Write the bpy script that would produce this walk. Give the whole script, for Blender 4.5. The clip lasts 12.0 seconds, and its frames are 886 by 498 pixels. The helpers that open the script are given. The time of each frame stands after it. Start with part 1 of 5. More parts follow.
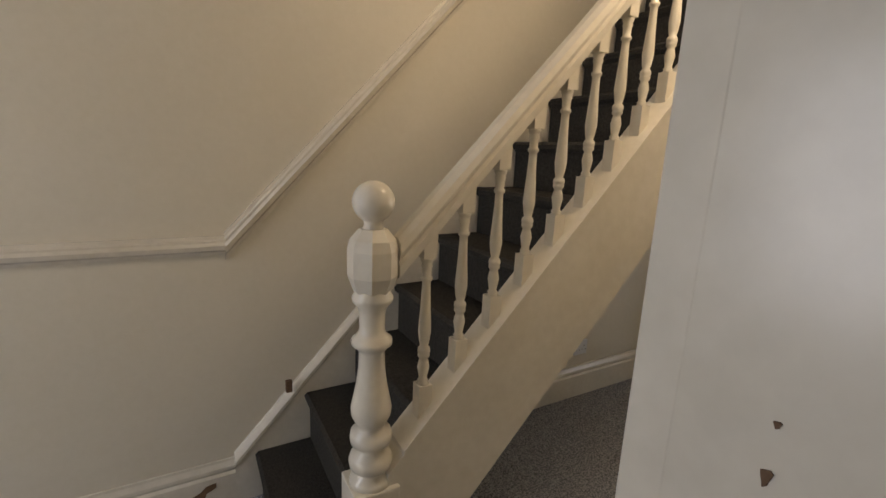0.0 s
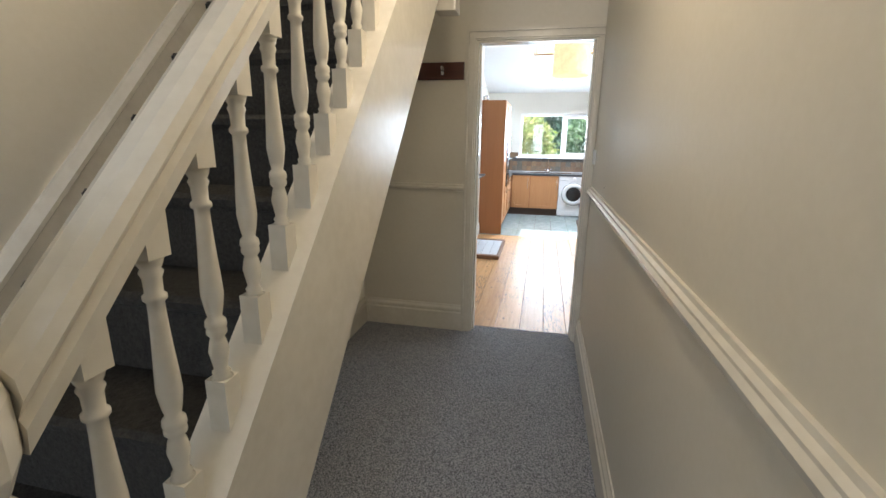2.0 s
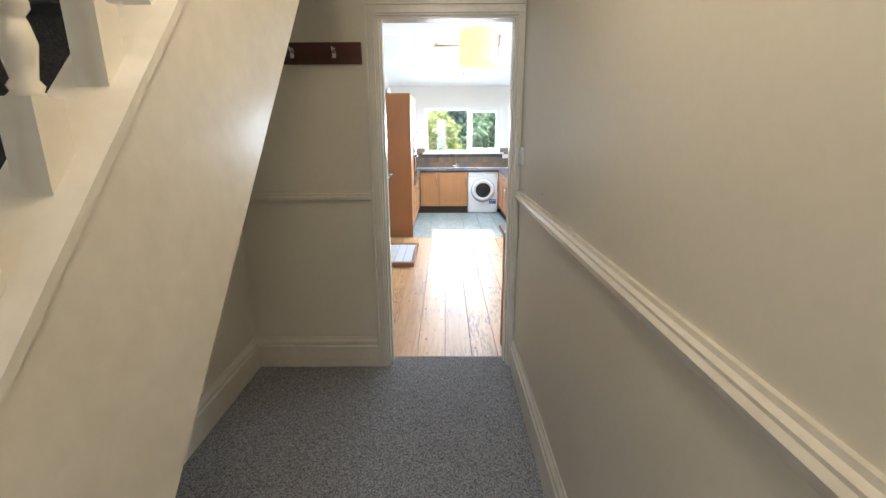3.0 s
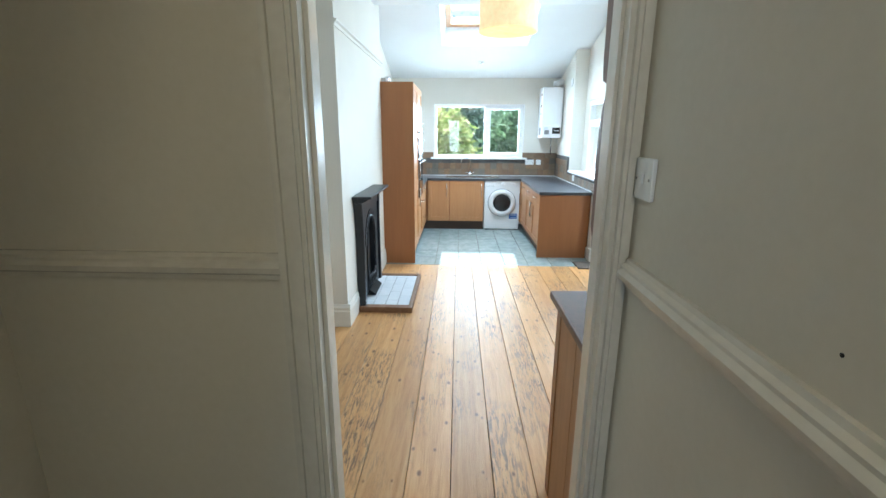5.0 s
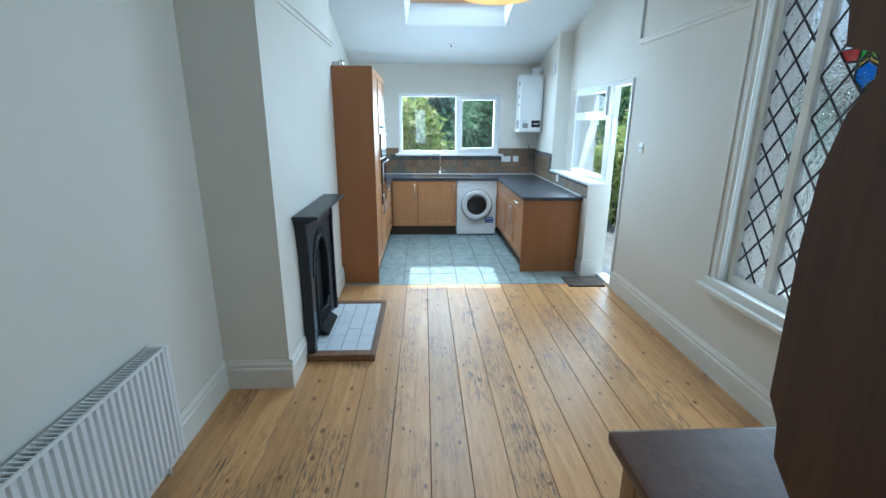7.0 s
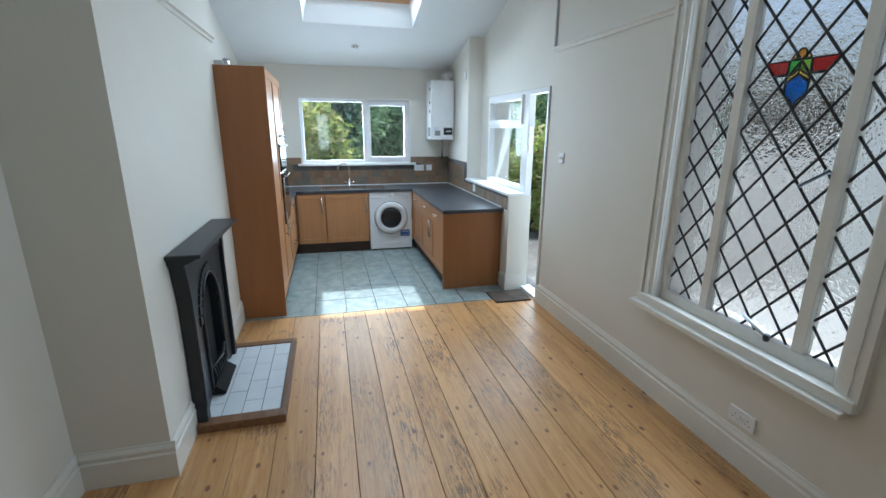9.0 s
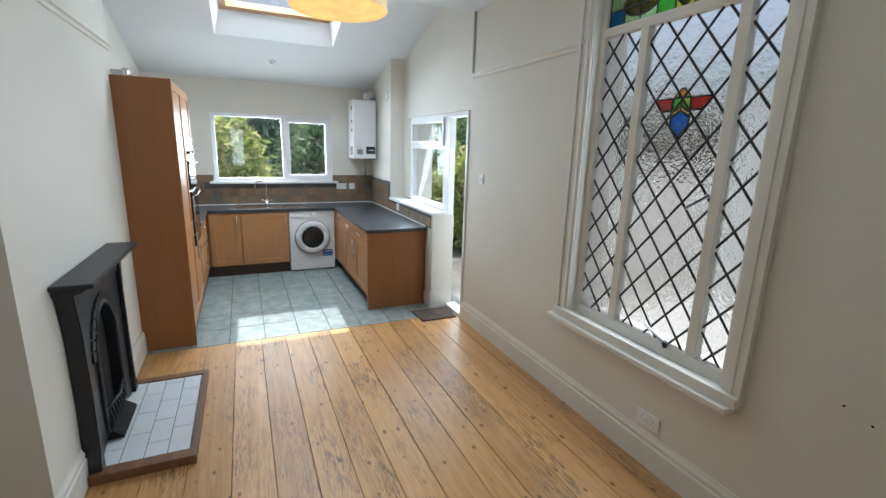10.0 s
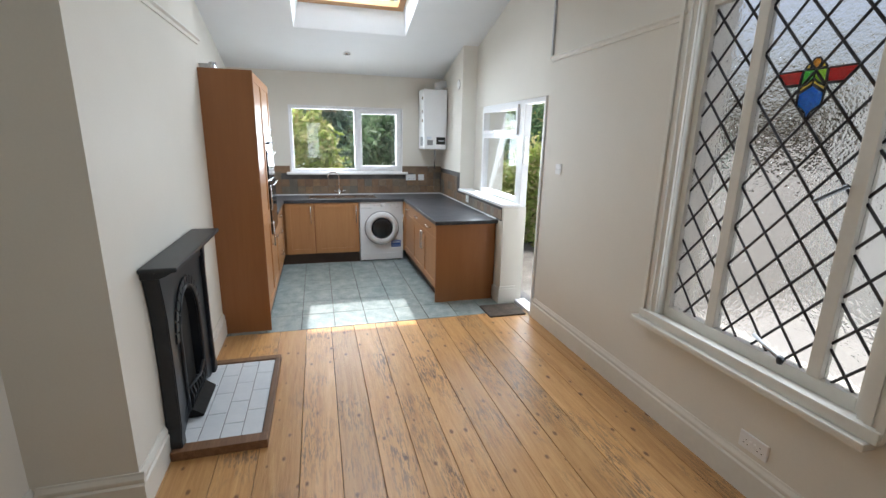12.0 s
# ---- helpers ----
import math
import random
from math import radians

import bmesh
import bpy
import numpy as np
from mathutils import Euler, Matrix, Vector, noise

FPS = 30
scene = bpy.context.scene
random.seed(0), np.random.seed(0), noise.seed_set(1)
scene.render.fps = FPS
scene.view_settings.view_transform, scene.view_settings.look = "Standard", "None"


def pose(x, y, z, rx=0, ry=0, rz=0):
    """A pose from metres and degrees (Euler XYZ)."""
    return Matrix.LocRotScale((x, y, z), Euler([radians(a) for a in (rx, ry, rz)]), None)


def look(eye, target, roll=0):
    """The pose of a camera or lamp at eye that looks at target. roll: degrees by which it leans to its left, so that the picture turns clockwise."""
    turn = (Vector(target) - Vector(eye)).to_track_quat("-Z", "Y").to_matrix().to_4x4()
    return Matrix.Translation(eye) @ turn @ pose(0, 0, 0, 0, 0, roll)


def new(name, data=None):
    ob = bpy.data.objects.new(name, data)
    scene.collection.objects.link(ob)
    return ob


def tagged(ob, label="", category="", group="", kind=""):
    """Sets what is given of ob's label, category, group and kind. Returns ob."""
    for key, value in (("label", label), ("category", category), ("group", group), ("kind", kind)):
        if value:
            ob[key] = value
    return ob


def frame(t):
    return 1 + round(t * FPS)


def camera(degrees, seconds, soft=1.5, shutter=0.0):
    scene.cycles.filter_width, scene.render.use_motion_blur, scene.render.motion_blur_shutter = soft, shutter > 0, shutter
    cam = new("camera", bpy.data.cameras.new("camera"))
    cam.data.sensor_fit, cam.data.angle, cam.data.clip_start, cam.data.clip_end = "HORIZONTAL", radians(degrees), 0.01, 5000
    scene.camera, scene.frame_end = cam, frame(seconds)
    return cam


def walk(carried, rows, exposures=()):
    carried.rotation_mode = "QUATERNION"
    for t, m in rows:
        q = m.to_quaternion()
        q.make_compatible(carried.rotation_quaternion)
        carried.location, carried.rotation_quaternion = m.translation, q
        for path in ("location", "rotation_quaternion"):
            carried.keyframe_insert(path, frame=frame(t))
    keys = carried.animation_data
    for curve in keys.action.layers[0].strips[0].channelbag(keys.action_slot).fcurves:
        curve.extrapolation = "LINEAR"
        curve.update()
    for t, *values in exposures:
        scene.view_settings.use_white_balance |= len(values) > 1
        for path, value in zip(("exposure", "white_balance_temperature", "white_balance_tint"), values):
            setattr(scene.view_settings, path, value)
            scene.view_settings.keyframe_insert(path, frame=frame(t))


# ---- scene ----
cam = camera(89.8, 12.0)
PATH = [
    (0, (1.825, 0.550, 1.590), (2.805, 2.245, 1.172), 2.6),
    (0.5, (1.863, 0.675, 1.634), (3.184, 2.102, 1.168), 2.2),
    (1, (1.886, 0.778, 1.614), (3.493, 1.885, 1.177), 2.6),
    (1.5, (1.896, 0.894, 1.611), (3.697, 1.644, 1.168), 2.0),
    (2, (1.964, 0.993, 1.606), (3.858, 1.405, 1.113), 0.7),
    (2.5, (2.195, 1.092, 1.618), (4.122, 1.231, 1.102), -0.3),
    (3, (2.492, 1.090, 1.618), (4.426, 1.102, 1.107), -0.3),
    (3.2, (2.646, 1.111, 1.608), (4.585, 1.073, 1.120), -0.0),
    (4.8, (3.835, 1.094, 1.596), (5.770, 1.147, 1.093), 0.3),
    (5, (3.975, 1.083, 1.580), (5.911, 1.145, 1.081), 0.3),
    (5.5, (4.247, 1.097, 1.592), (6.179, 1.108, 1.075), 0.4),
    (6, (4.525, 1.077, 1.652), (6.450, 1.055, 1.111), 0.5),
    (6.5, (4.714, 1.101, 1.65), (6.64, 1.057, 1.112), 0.6),
    (8.5, (5.235, 1.15, 1.68), (7.123, 0.809, 1.117), -0.2),
    (9, (5.301, 1.155, 1.698), (7.17, 0.676, 1.172), 0.4),
    (9.5, (5.307, 1.139, 1.702), (7.136, 0.49, 1.222), 1.2),
    (10, (5.291, 1.154, 1.722), (7.069, 0.353, 1.276), 1.7),
    (10.5, (5.268, 1.159, 1.72), (7.003, 0.256, 1.301), 1.9),
    (11, (5.277, 1.162, 1.72), (7.016, 0.271, 1.294), 2.0),
    (11.5, (5.333, 1.173, 1.706), (7.141, 0.446, 1.252), 1.8),
    (12, (5.444, 1.151, 1.683), (7.312, 0.624, 1.201), 1.2),
]
walk(cam, [(t, look(eye, target, roll)) for t, eye, target, roll in PATH],
     [(0.0, 0.95, 6700, 16), (0.5, 1.2, 5800, 11), (1.0, 1.2, 5350, 8), (1.5, 1.2, 5550, 9), (2.0, 1.35, 5750, 10), (2.5, 1.45, 5800, 11), (3.0, 1.45, 5800, 11), (5.0, 1.15, 5350, 1), (5.5, 0.75, 5150, -1), (6.0, 0.55, 4980, -3), (6.5, 0.5, 4900, -3), (8.5, 0.1, 5150, 2), (9.5, 0.15, 5700, 6), (12.0, 0.2, 6200, 12)])

# ---- world, sun, lamps ----
world = bpy.data.worlds.new("world")
scene.world = world
world.use_nodes = True
wn = world.node_tree.nodes
sky = wn.new("ShaderNodeTexSky")
sky.sky_type = "NISHITA"
sky.sun_disc = False
sky.sun_elevation, sky.sun_rotation = radians(72), radians(110)
sky.dust_density, sky.ozone_density = 8.0, 1.0
world.node_tree.links.new(sky.outputs[0], wn["Background"].inputs[0])
wn["Background"].inputs[1].default_value = 0.15
sun = new("sun", bpy.data.lights.new("sun", "SUN"))
sun.data.energy, sun.data.angle, sun.data.color = 5.0, radians(0.6), (1.0, 0.95, 0.88)
sun.matrix_world = look((12.9, 0.55, 13), (9.5, 0.9, 0))


def area_lamp(name, eye, target, sx, sy, watts, colour):
    lamp = new(name, bpy.data.lights.new(name, "AREA"))
    lamp.data.shape, lamp.data.size, lamp.data.size_y = "RECTANGLE", sx, sy
    lamp.data.energy, lamp.data.color = watts, colour
    lamp.matrix_world = look(eye, target)
    return lamp


DAY = (0.85, 0.94, 1.0)
area_lamp("sky_light_back_window", (12.34, 0.72, 1.64), (8, 0.72, 1.0), 1.4, 0.8, 36, DAY)
area_lamp("sky_light_roof_window", (10.35, 0.72, 3.42), (10.2, 0.72, 0), 1.0, 0.8, 56, DAY)
area_lamp("sky_light_side_door", (10.05, -1.16, 1.2), (8.6, 1.0, 0.5), 1.6, 1.6, 44, DAY)
area_lamp("sky_light_leaded_window", (6.99, -0.862, 1.6), (6.99, 2, 1.6), 0.95, 1.7, 15, DAY)
area_lamp("sky_light_front_door", (-0.9, 1.5, 1.5), (3, 1.5, 1.3), 0.9, 1.4, 11.5, (0.88, 0.93, 1.0))
# warm light implied in the hall; its source is unseen, the position assumed
hall_lamp = new("hall_lamp_light", bpy.data.lights.new("hall_lamp_light", "POINT"))
hall_lamp.data.energy, hall_lamp.data.color, hall_lamp.data.shadow_soft_size = 8.0, (1.0, 0.79, 0.52), 0.12
hall_lamp.location = (3.05, 1.1, 2.5)


# ---- materials ----
def nodes_of(name):
    m = bpy.data.materials.new(name)
    m.use_nodes = True
    return m, m.node_tree.nodes, m.node_tree.links, m.node_tree.nodes["Principled BSDF"]


def ramp(n, stops):
    r = n.new("ShaderNodeValToRGB")
    while len(r.color_ramp.elements) < len(stops):
        r.color_ramp.elements.new(0.5)
    for e, (p, c) in zip(r.color_ramp.elements, stops):
        e.position, e.color = p, (*c, 1)
    return r


def coords(n, l, scale=(1, 1, 1), shuffle=False):
    tc, mp = n.new("ShaderNodeTexCoord"), n.new("ShaderNodeMapping")
    mp.inputs["Scale"].default_value = scale
    l.new(tc.outputs["Object"], mp.inputs["Vector"])
    if shuffle:
        oi, mul = n.new("ShaderNodeObjectInfo"), n.new("ShaderNodeMath")
        mul.operation = "MULTIPLY"
        mul.inputs[1].default_value = 37.0
        l.new(oi.outputs["Random"], mul.inputs[0])
        cb = n.new("ShaderNodeCombineXYZ")
        for k in range(3):
            l.new(mul.outputs[0], cb.inputs[k])
        l.new(cb.outputs[0], mp.inputs["Location"])
    return mp


def noise_tex(n, l, mp, scale, detail=4, rough=0.6):
    t = n.new("ShaderNodeTexNoise")
    t.inputs["Scale"].default_value, t.inputs["Detail"].default_value, t.inputs["Roughness"].default_value = scale, detail, rough
    l.new(mp.outputs[0], t.inputs["Vector"])
    return t


def bump(n, l, height, strength, dist, p):
    b = n.new("ShaderNodeBump")
    b.inputs["Strength"].default_value, b.inputs["Distance"].default_value = strength, dist
    l.new(height, b.inputs["Height"])
    l.new(b.outputs[0], p.inputs["Normal"])
    return b


def surface(name, dark, light, rough=0.5, big=2.0, fine=60.0, relief=0.1, depth=0.002, metal=0.0, shuffle=False, stretch=(1, 1, 1), spread=(0.35, 0.65), coat=0.0):
    """A surface whose colour wanders between two near tones at a large and a fine scale."""
    m, n, l, p = nodes_of(name)
    mp = coords(n, l, stretch, shuffle)
    a, b = noise_tex(n, l, mp, big, 3), noise_tex(n, l, mp, fine, 5)
    mix = n.new("ShaderNodeMath")
    mix.operation = "MULTIPLY_ADD"
    mix.inputs[1].default_value = 0.4
    l.new(b.outputs[0], mix.inputs[0])
    half = n.new("ShaderNodeMath")
    half.operation = "MULTIPLY"
    half.inputs[1].default_value = 0.6
    l.new(a.outputs[0], half.inputs[0])
    l.new(half.outputs[0], mix.inputs[2])
    r = ramp(n, [(spread[0], dark), (spread[1], light)])
    l.new(mix.outputs[0], r.inputs[0])
    l.new(r.outputs[0], p.inputs["Base Color"])
    p.inputs["Roughness"].default_value, p.inputs["Metallic"].default_value = rough, metal
    p.inputs["Coat Weight"].default_value = coat
    if relief:
        bump(n, l, mix.outputs[0], relief, depth, p)
    return m


M = {}
M["wall"] = surface("cream_wall_paint", (0.71, 0.685, 0.62), (0.75, 0.725, 0.66), 0.6, 1.5, 90, 0.12, 0.002)
M["hall_wall"] = surface("hall_wall_paint", (0.67, 0.625, 0.52), (0.72, 0.675, 0.575), 0.5, 1.2, 45, 0.2, 0.003)
M["ceiling"] = surface("white_ceiling_paint", (0.76, 0.78, 0.79), (0.80, 0.82, 0.83), 0.7, 1.5, 80, 0.1)
M["gloss"] = surface("white_gloss_paint", (0.72, 0.70, 0.64), (0.78, 0.76, 0.70), 0.28, 4, 35, 0.12, 0.002)
M["hall_gloss"] = surface("aged_white_gloss_paint", (0.66, 0.62, 0.53), (0.74, 0.70, 0.61), 0.25, 5, 40, 0.2, 0.002)
M["upvc"] = surface("white_plastic_frame", (0.80, 0.81, 0.82), (0.84, 0.85, 0.85), 0.3, 3, 40, 0)
M["enamel"] = surface("white_enamel", (0.76, 0.77, 0.78), (0.80, 0.81, 0.82), 0.28, 3, 30, 0)
M["carpet"] = surface("charcoal_loop_carpet", (0.09, 0.094, 0.11), (0.52, 0.525, 0.56), 0.95, 130, 260, 1.0, 0.008, spread=(0.38, 0.62))
M["stair_carpet"] = surface("dark_brown_stair_carpet", (0.014, 0.0125, 0.010), (0.045, 0.041, 0.034), 0.95, 90, 260, 1.0, 0.006)
M["iron"] = surface("black_cast_iron", (0.008, 0.010, 0.013), (0.018, 0.021, 0.026), 0.38, 6, 120, 0.35, 0.002)
# near-black for soot, and for the shade in hollows and gaps
M["soot_shade"] = surface("soot_and_shade_black", (0.006, 0.006, 0.006), (0.02, 0.018, 0.016), 0.95, 6, 60, 0.5)
M["worktop"] = surface("dark_slate_laminate", (0.025, 0.027, 0.032), (0.075, 0.08, 0.09), 0.3, 9, 130, 0.08)
M["steel"] = surface("brushed_steel", (0.5, 0.5, 0.5), (0.62, 0.62, 0.61), 0.24, 5, 90, 0.04, 0.001, metal=1.0)
M["chrome"] = surface("chrome", (0.72, 0.72, 0.72), (0.78, 0.78, 0.78), 0.1, 5, 50, 0, metal=1.0)
M["black"] = surface("black_glass_and_plastic", (0.012, 0.012, 0.013), (0.025, 0.025, 0.027), 0.12, 5, 50, 0)
M["plinth"] = surface("dark_plinth", (0.05, 0.028, 0.018), (0.075, 0.042, 0.026), 0.5, 5, 60, 0.05)
M["grout"] = surface("grey_grout", (0.07, 0.07, 0.07), (0.14, 0.135, 0.13), 0.9, 5, 120, 0.3)
M["dark_grout"] = surface("dark_blue_grey_grout", (0.05, 0.055, 0.07), (0.10, 0.105, 0.12), 0.9, 5, 120, 0.3)
M["floor_tile"] = surface("grey_green_ceramic_tile", (0.21, 0.265, 0.265), (0.37, 0.42, 0.41), 0.22, 9, 60, 0.12, 0.002, shuffle=True)
M["hearth_tile"] = surface("white_glazed_tile", (0.66, 0.70, 0.74), (0.75, 0.78, 0.81), 0.2, 4, 30, 0.05, shuffle=True)
M["lead"] = surface("dark_lead_came", (0.02, 0.02, 0.022), (0.045, 0.045, 0.05), 0.5, 8, 90, 0.2)
M["gravel"] = surface("pale_gravel", (0.07, 0.068, 0.063), (0.24, 0.23, 0.21), 0.95, 2, 70, 1.0, 0.02)
M["paving"] = surface("pale_concrete", (0.26, 0.255, 0.245), (0.38, 0.37, 0.355), 0.9, 2, 50, 0.3)
M["render"] = surface("white_painted_render", (0.72, 0.72, 0.70), (0.80, 0.80, 0.78), 0.9, 1, 30, 0.4)
M["mat_fibre"] = surface("brown_coir_mat", (0.035, 0.028, 0.022), (0.12, 0.09, 0.065), 0.95, 8, 300, 1.0, 0.006)
M["blue"] = surface("blue_sticker", (0.02, 0.08, 0.30), (0.03, 0.11, 0.38), 0.5, 5, 40, 0)
M["pale_mark"] = surface("pale_print", (0.6, 0.65, 0.75), (0.7, 0.74, 0.8), 0.5, 5, 40, 0)
M["grey_mark"] = surface("grey_print", (0.20, 0.20, 0.21), (0.28, 0.28, 0.29), 0.5, 5, 40, 0)
M["bark"] = surface("brown_bark", (0.05, 0.035, 0.025), (0.13, 0.10, 0.07), 0.95, 8, 60, 0.8)
M["duct"] = surface("grey_duct_metal", (0.42, 0.43, 0.44), (0.52, 0.53, 0.54), 0.35, 5, 60, 0.05, metal=0.7)
M["filler"] = surface("bare_brown_filler", (0.10, 0.06, 0.035), (0.20, 0.12, 0.07), 0.9, 20, 90, 0.3)


def wood(name, dark, mid, light, along, rough=0.35, grain=1.0, knots=False, worn=False, shuffle=True, coat=0.0):
    """Timber with its grain along one axis (0 x, 1 y, 2 z); knots and dark scratched wear if asked."""
    m, n, l, p = nodes_of(name)
    st = [14.0, 14.0, 14.0]
    st[along] = 0.9
    mp = coords(n, l, st, shuffle)
    g = noise_tex(n, l, mp, 1.6 * grain, 6, 0.62)
    g.inputs["Distortion"].default_value = 0.8
    f = noise_tex(n, l, mp, 9.0 * grain, 4, 0.7)
    add = n.new("ShaderNodeMath")
    add.operation = "MULTIPLY_ADD"
    add.inputs[1].default_value = 0.35
    l.new(f.outputs[0], add.inputs[0])
    sc = n.new("ShaderNodeMath")
    sc.operation = "MULTIPLY"
    sc.inputs[1].default_value = 0.65
    l.new(g.outputs[0], sc.inputs[0])
    l.new(sc.outputs[0], add.inputs[2])
    r = ramp(n, [(0.30, dark), (0.5, mid), (0.70, light)])
    l.new(add.outputs[0], r.inputs[0])
    colour = r.outputs[0]
    oi = n.new("ShaderNodeObjectInfo")
    hsv = n.new("ShaderNodeHueSaturation")
    mr = n.new("ShaderNodeMapRange")
    mr.inputs["To Min"].default_value, mr.inputs["To Max"].default_value = (0.86, 1.12) if shuffle else (1.0, 1.0)
    l.new(oi.outputs["Random"], mr.inputs["Value"])
    l.new(mr.outputs[0], hsv.inputs["Value"])
    l.new(colour, hsv.inputs["Color"])
    colour = hsv.outputs[0]

    def darken(mask, tone, colour):
        mx = n.new("ShaderNodeMix")
        mx.data_type = "RGBA"
        l.new(mask, mx.inputs[0])
        l.new(colour, mx.inputs[6])
        mx.inputs[7].default_value = (*tone, 1)
        return mx.outputs[2]

    if knots:
        kp = coords(n, l, (5.0, 9.0, 1), shuffle)
        wob = noise_tex(n, l, kp, 3.0, 2)
        wmix = n.new("ShaderNodeMix")
        wmix.data_type = "RGBA"
        wmix.inputs[0].default_value = 0.035
        l.new(kp.outputs[0], wmix.inputs[6])
        l.new(wob.outputs["Color"], wmix.inputs[7])
        v = n.new("ShaderNodeTexVoronoi")
        v.inputs["Scale"].default_value = 1.0
        v.voronoi_dimensions = "2D"
        l.new(wmix.outputs[2], v.inputs["Vector"])
        pick = n.new("ShaderNodeSeparateColor")
        l.new(v.outputs["Color"], pick.inputs[0])
        size = n.new("ShaderNodeMapRange")
        size.inputs["From Min"].default_value, size.inputs["To Min"].default_value, size.inputs["To Max"].default_value = 0.3, 0.02, 0.135
        l.new(pick.outputs[0], size.inputs["Value"])
        sub = n.new("ShaderNodeMath")
        sub.operation = "SUBTRACT"
        l.new(size.outputs[0], sub.inputs[0])
        l.new(v.outputs["Distance"], sub.inputs[1])
        kr = ramp(n, [(0.0, (0, 0, 0)), (0.07, (0.9, 0.9, 0.9))])
        l.new(sub.outputs[0], kr.inputs[0])
        colour = darken(kr.outputs[0], (0.15, 0.065, 0.028), colour)
    if worn:
        sp = coords(n, l, (6.0, 48.0, 1), shuffle)
        s1 = noise_tex(n, l, sp, 1.6, 5, 0.75)
        sr = ramp(n, [(0.50, (0, 0, 0)), (0.55, (1, 1, 1))])
        l.new(s1.outputs[0], sr.inputs[0])
        wide = noise_tex(n, l, coords(n, l, (0.9, 1.4, 1), shuffle), 1.3, 3)
        wr = ramp(n, [(0.46, (0, 0, 0)), (0.60, (0.8, 0.8, 0.8))])
        l.new(wide.outputs[0], wr.inputs[0])
        mul = n.new("ShaderNodeMath")
        mul.operation = "MULTIPLY"
        l.new(sr.outputs[0], mul.inputs[0])
        l.new(wr.outputs[0], mul.inputs[1])
        colour = darken(mul.outputs[0], (0.12, 0.08, 0.055), colour)
        rr = n.new("ShaderNodeMapRange")
        rr.inputs["To Min"].default_value, rr.inputs["To Max"].default_value = rough - 0.06, rough + 0.22
        l.new(f.outputs[0], rr.inputs["Value"])
        l.new(rr.outputs[0], p.inputs["Roughness"])
    else:
        p.inputs["Roughness"].default_value = rough
    p.inputs["Coat Weight"].default_value = coat
    p.inputs["Coat Roughness"].default_value = 0.15
    l.new(colour, p.inputs["Base Color"])
    bump(n, l, add.outputs[0], 0.5 if worn else 0.08, 0.005 if worn else 0.002, p)
    return m


M["pine"] = wood("varnished_pine_floorboard", (0.42, 0.20, 0.066), (0.58, 0.32, 0.125), (0.69, 0.42, 0.19), 0, 0.25, 1.0, True, True)
M["unit"] = wood("light_beech_door", (0.40, 0.19, 0.075), (0.45, 0.22, 0.09), (0.49, 0.25, 0.11), 2, 0.38, 0.8, shuffle=False)
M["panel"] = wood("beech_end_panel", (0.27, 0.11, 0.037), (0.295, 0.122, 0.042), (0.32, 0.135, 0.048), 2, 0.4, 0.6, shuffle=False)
M["dark_wood"] = wood("dark_stained_dresser_wood", (0.07, 0.028, 0.014), (0.115, 0.048, 0.024), (0.16, 0.07, 0.036), 2, 0.42, 1.0, shuffle=False)
M["dresser_side"] = wood("orange_brown_dresser_wood", (0.24, 0.11, 0.045), (0.32, 0.155, 0.065), (0.39, 0.20, 0.09), 2, 0.45, 1.0, shuffle=False)
M["kerb"] = wood("brown_hearth_kerb_wood", (0.10, 0.045, 0.02), (0.17, 0.085, 0.04), (0.24, 0.13, 0.065), 0, 0.5, 1.5)
M["mahogany"] = wood("dark_red_hook_board", (0.05, 0.014, 0.008), (0.075, 0.022, 0.012), (0.10, 0.032, 0.018), 1, 0.35, 1.0, shuffle=False)
M["roof_pine"] = wood("pine_roof_window_frame", (0.42, 0.22, 0.09), (0.52, 0.29, 0.13), (0.60, 0.36, 0.18), 1, 0.35, 1.0, shuffle=False)


def splash_tile_material():
    m, n, l, p = nodes_of("slate_brown_wall_tile")
    oi = n.new("ShaderNodeObjectInfo")
    r = ramp(n, [(0.0, (0.17, 0.105, 0.065)), (0.35, (0.23, 0.145, 0.085)), (0.6, (0.20, 0.155, 0.11)), (0.8, (0.13, 0.125, 0.11)), (1.0, (0.27, 0.17, 0.09))])
    l.new(oi.outputs["Random"], r.inputs[0])
    t = noise_tex(n, l, coords(n, l, (1, 1, 1), True), 22, 5)
    mx = n.new("ShaderNodeMix")
    mx.data_type, mx.blend_type = "RGBA", "OVERLAY"
    mx.inputs[0].default_value = 0.5
    l.new(r.outputs[0], mx.inputs[6])
    l.new(t.outputs["Fac"], mx.inputs[7])
    l.new(mx.outputs[2], p.inputs["Base Color"])
    p.inputs["Roughness"].default_value = 0.4
    bump(n, l, t.outputs[0], 0.3, 0.003, p)
    return m


M["wall_tile"] = splash_tile_material()


def clear_glass(name):
    m, n, l, p = nodes_of(name)
    n.remove(p)
    tr, gl, mix = n.new("ShaderNodeBsdfTransparent"), n.new("ShaderNodeBsdfGlossy"), n.new("ShaderNodeMixShader")
    tr.inputs[0].default_value, gl.inputs["Roughness"].default_value = (0.98, 0.99, 0.985, 1), 0.02
    mix.inputs[0].default_value = 0.06
    l.new(tr.outputs[0], mix.inputs[1])
    l.new(gl.outputs[0], mix.inputs[2])
    l.new(mix.outputs[0], n["Material Output"].inputs[0])
    return m


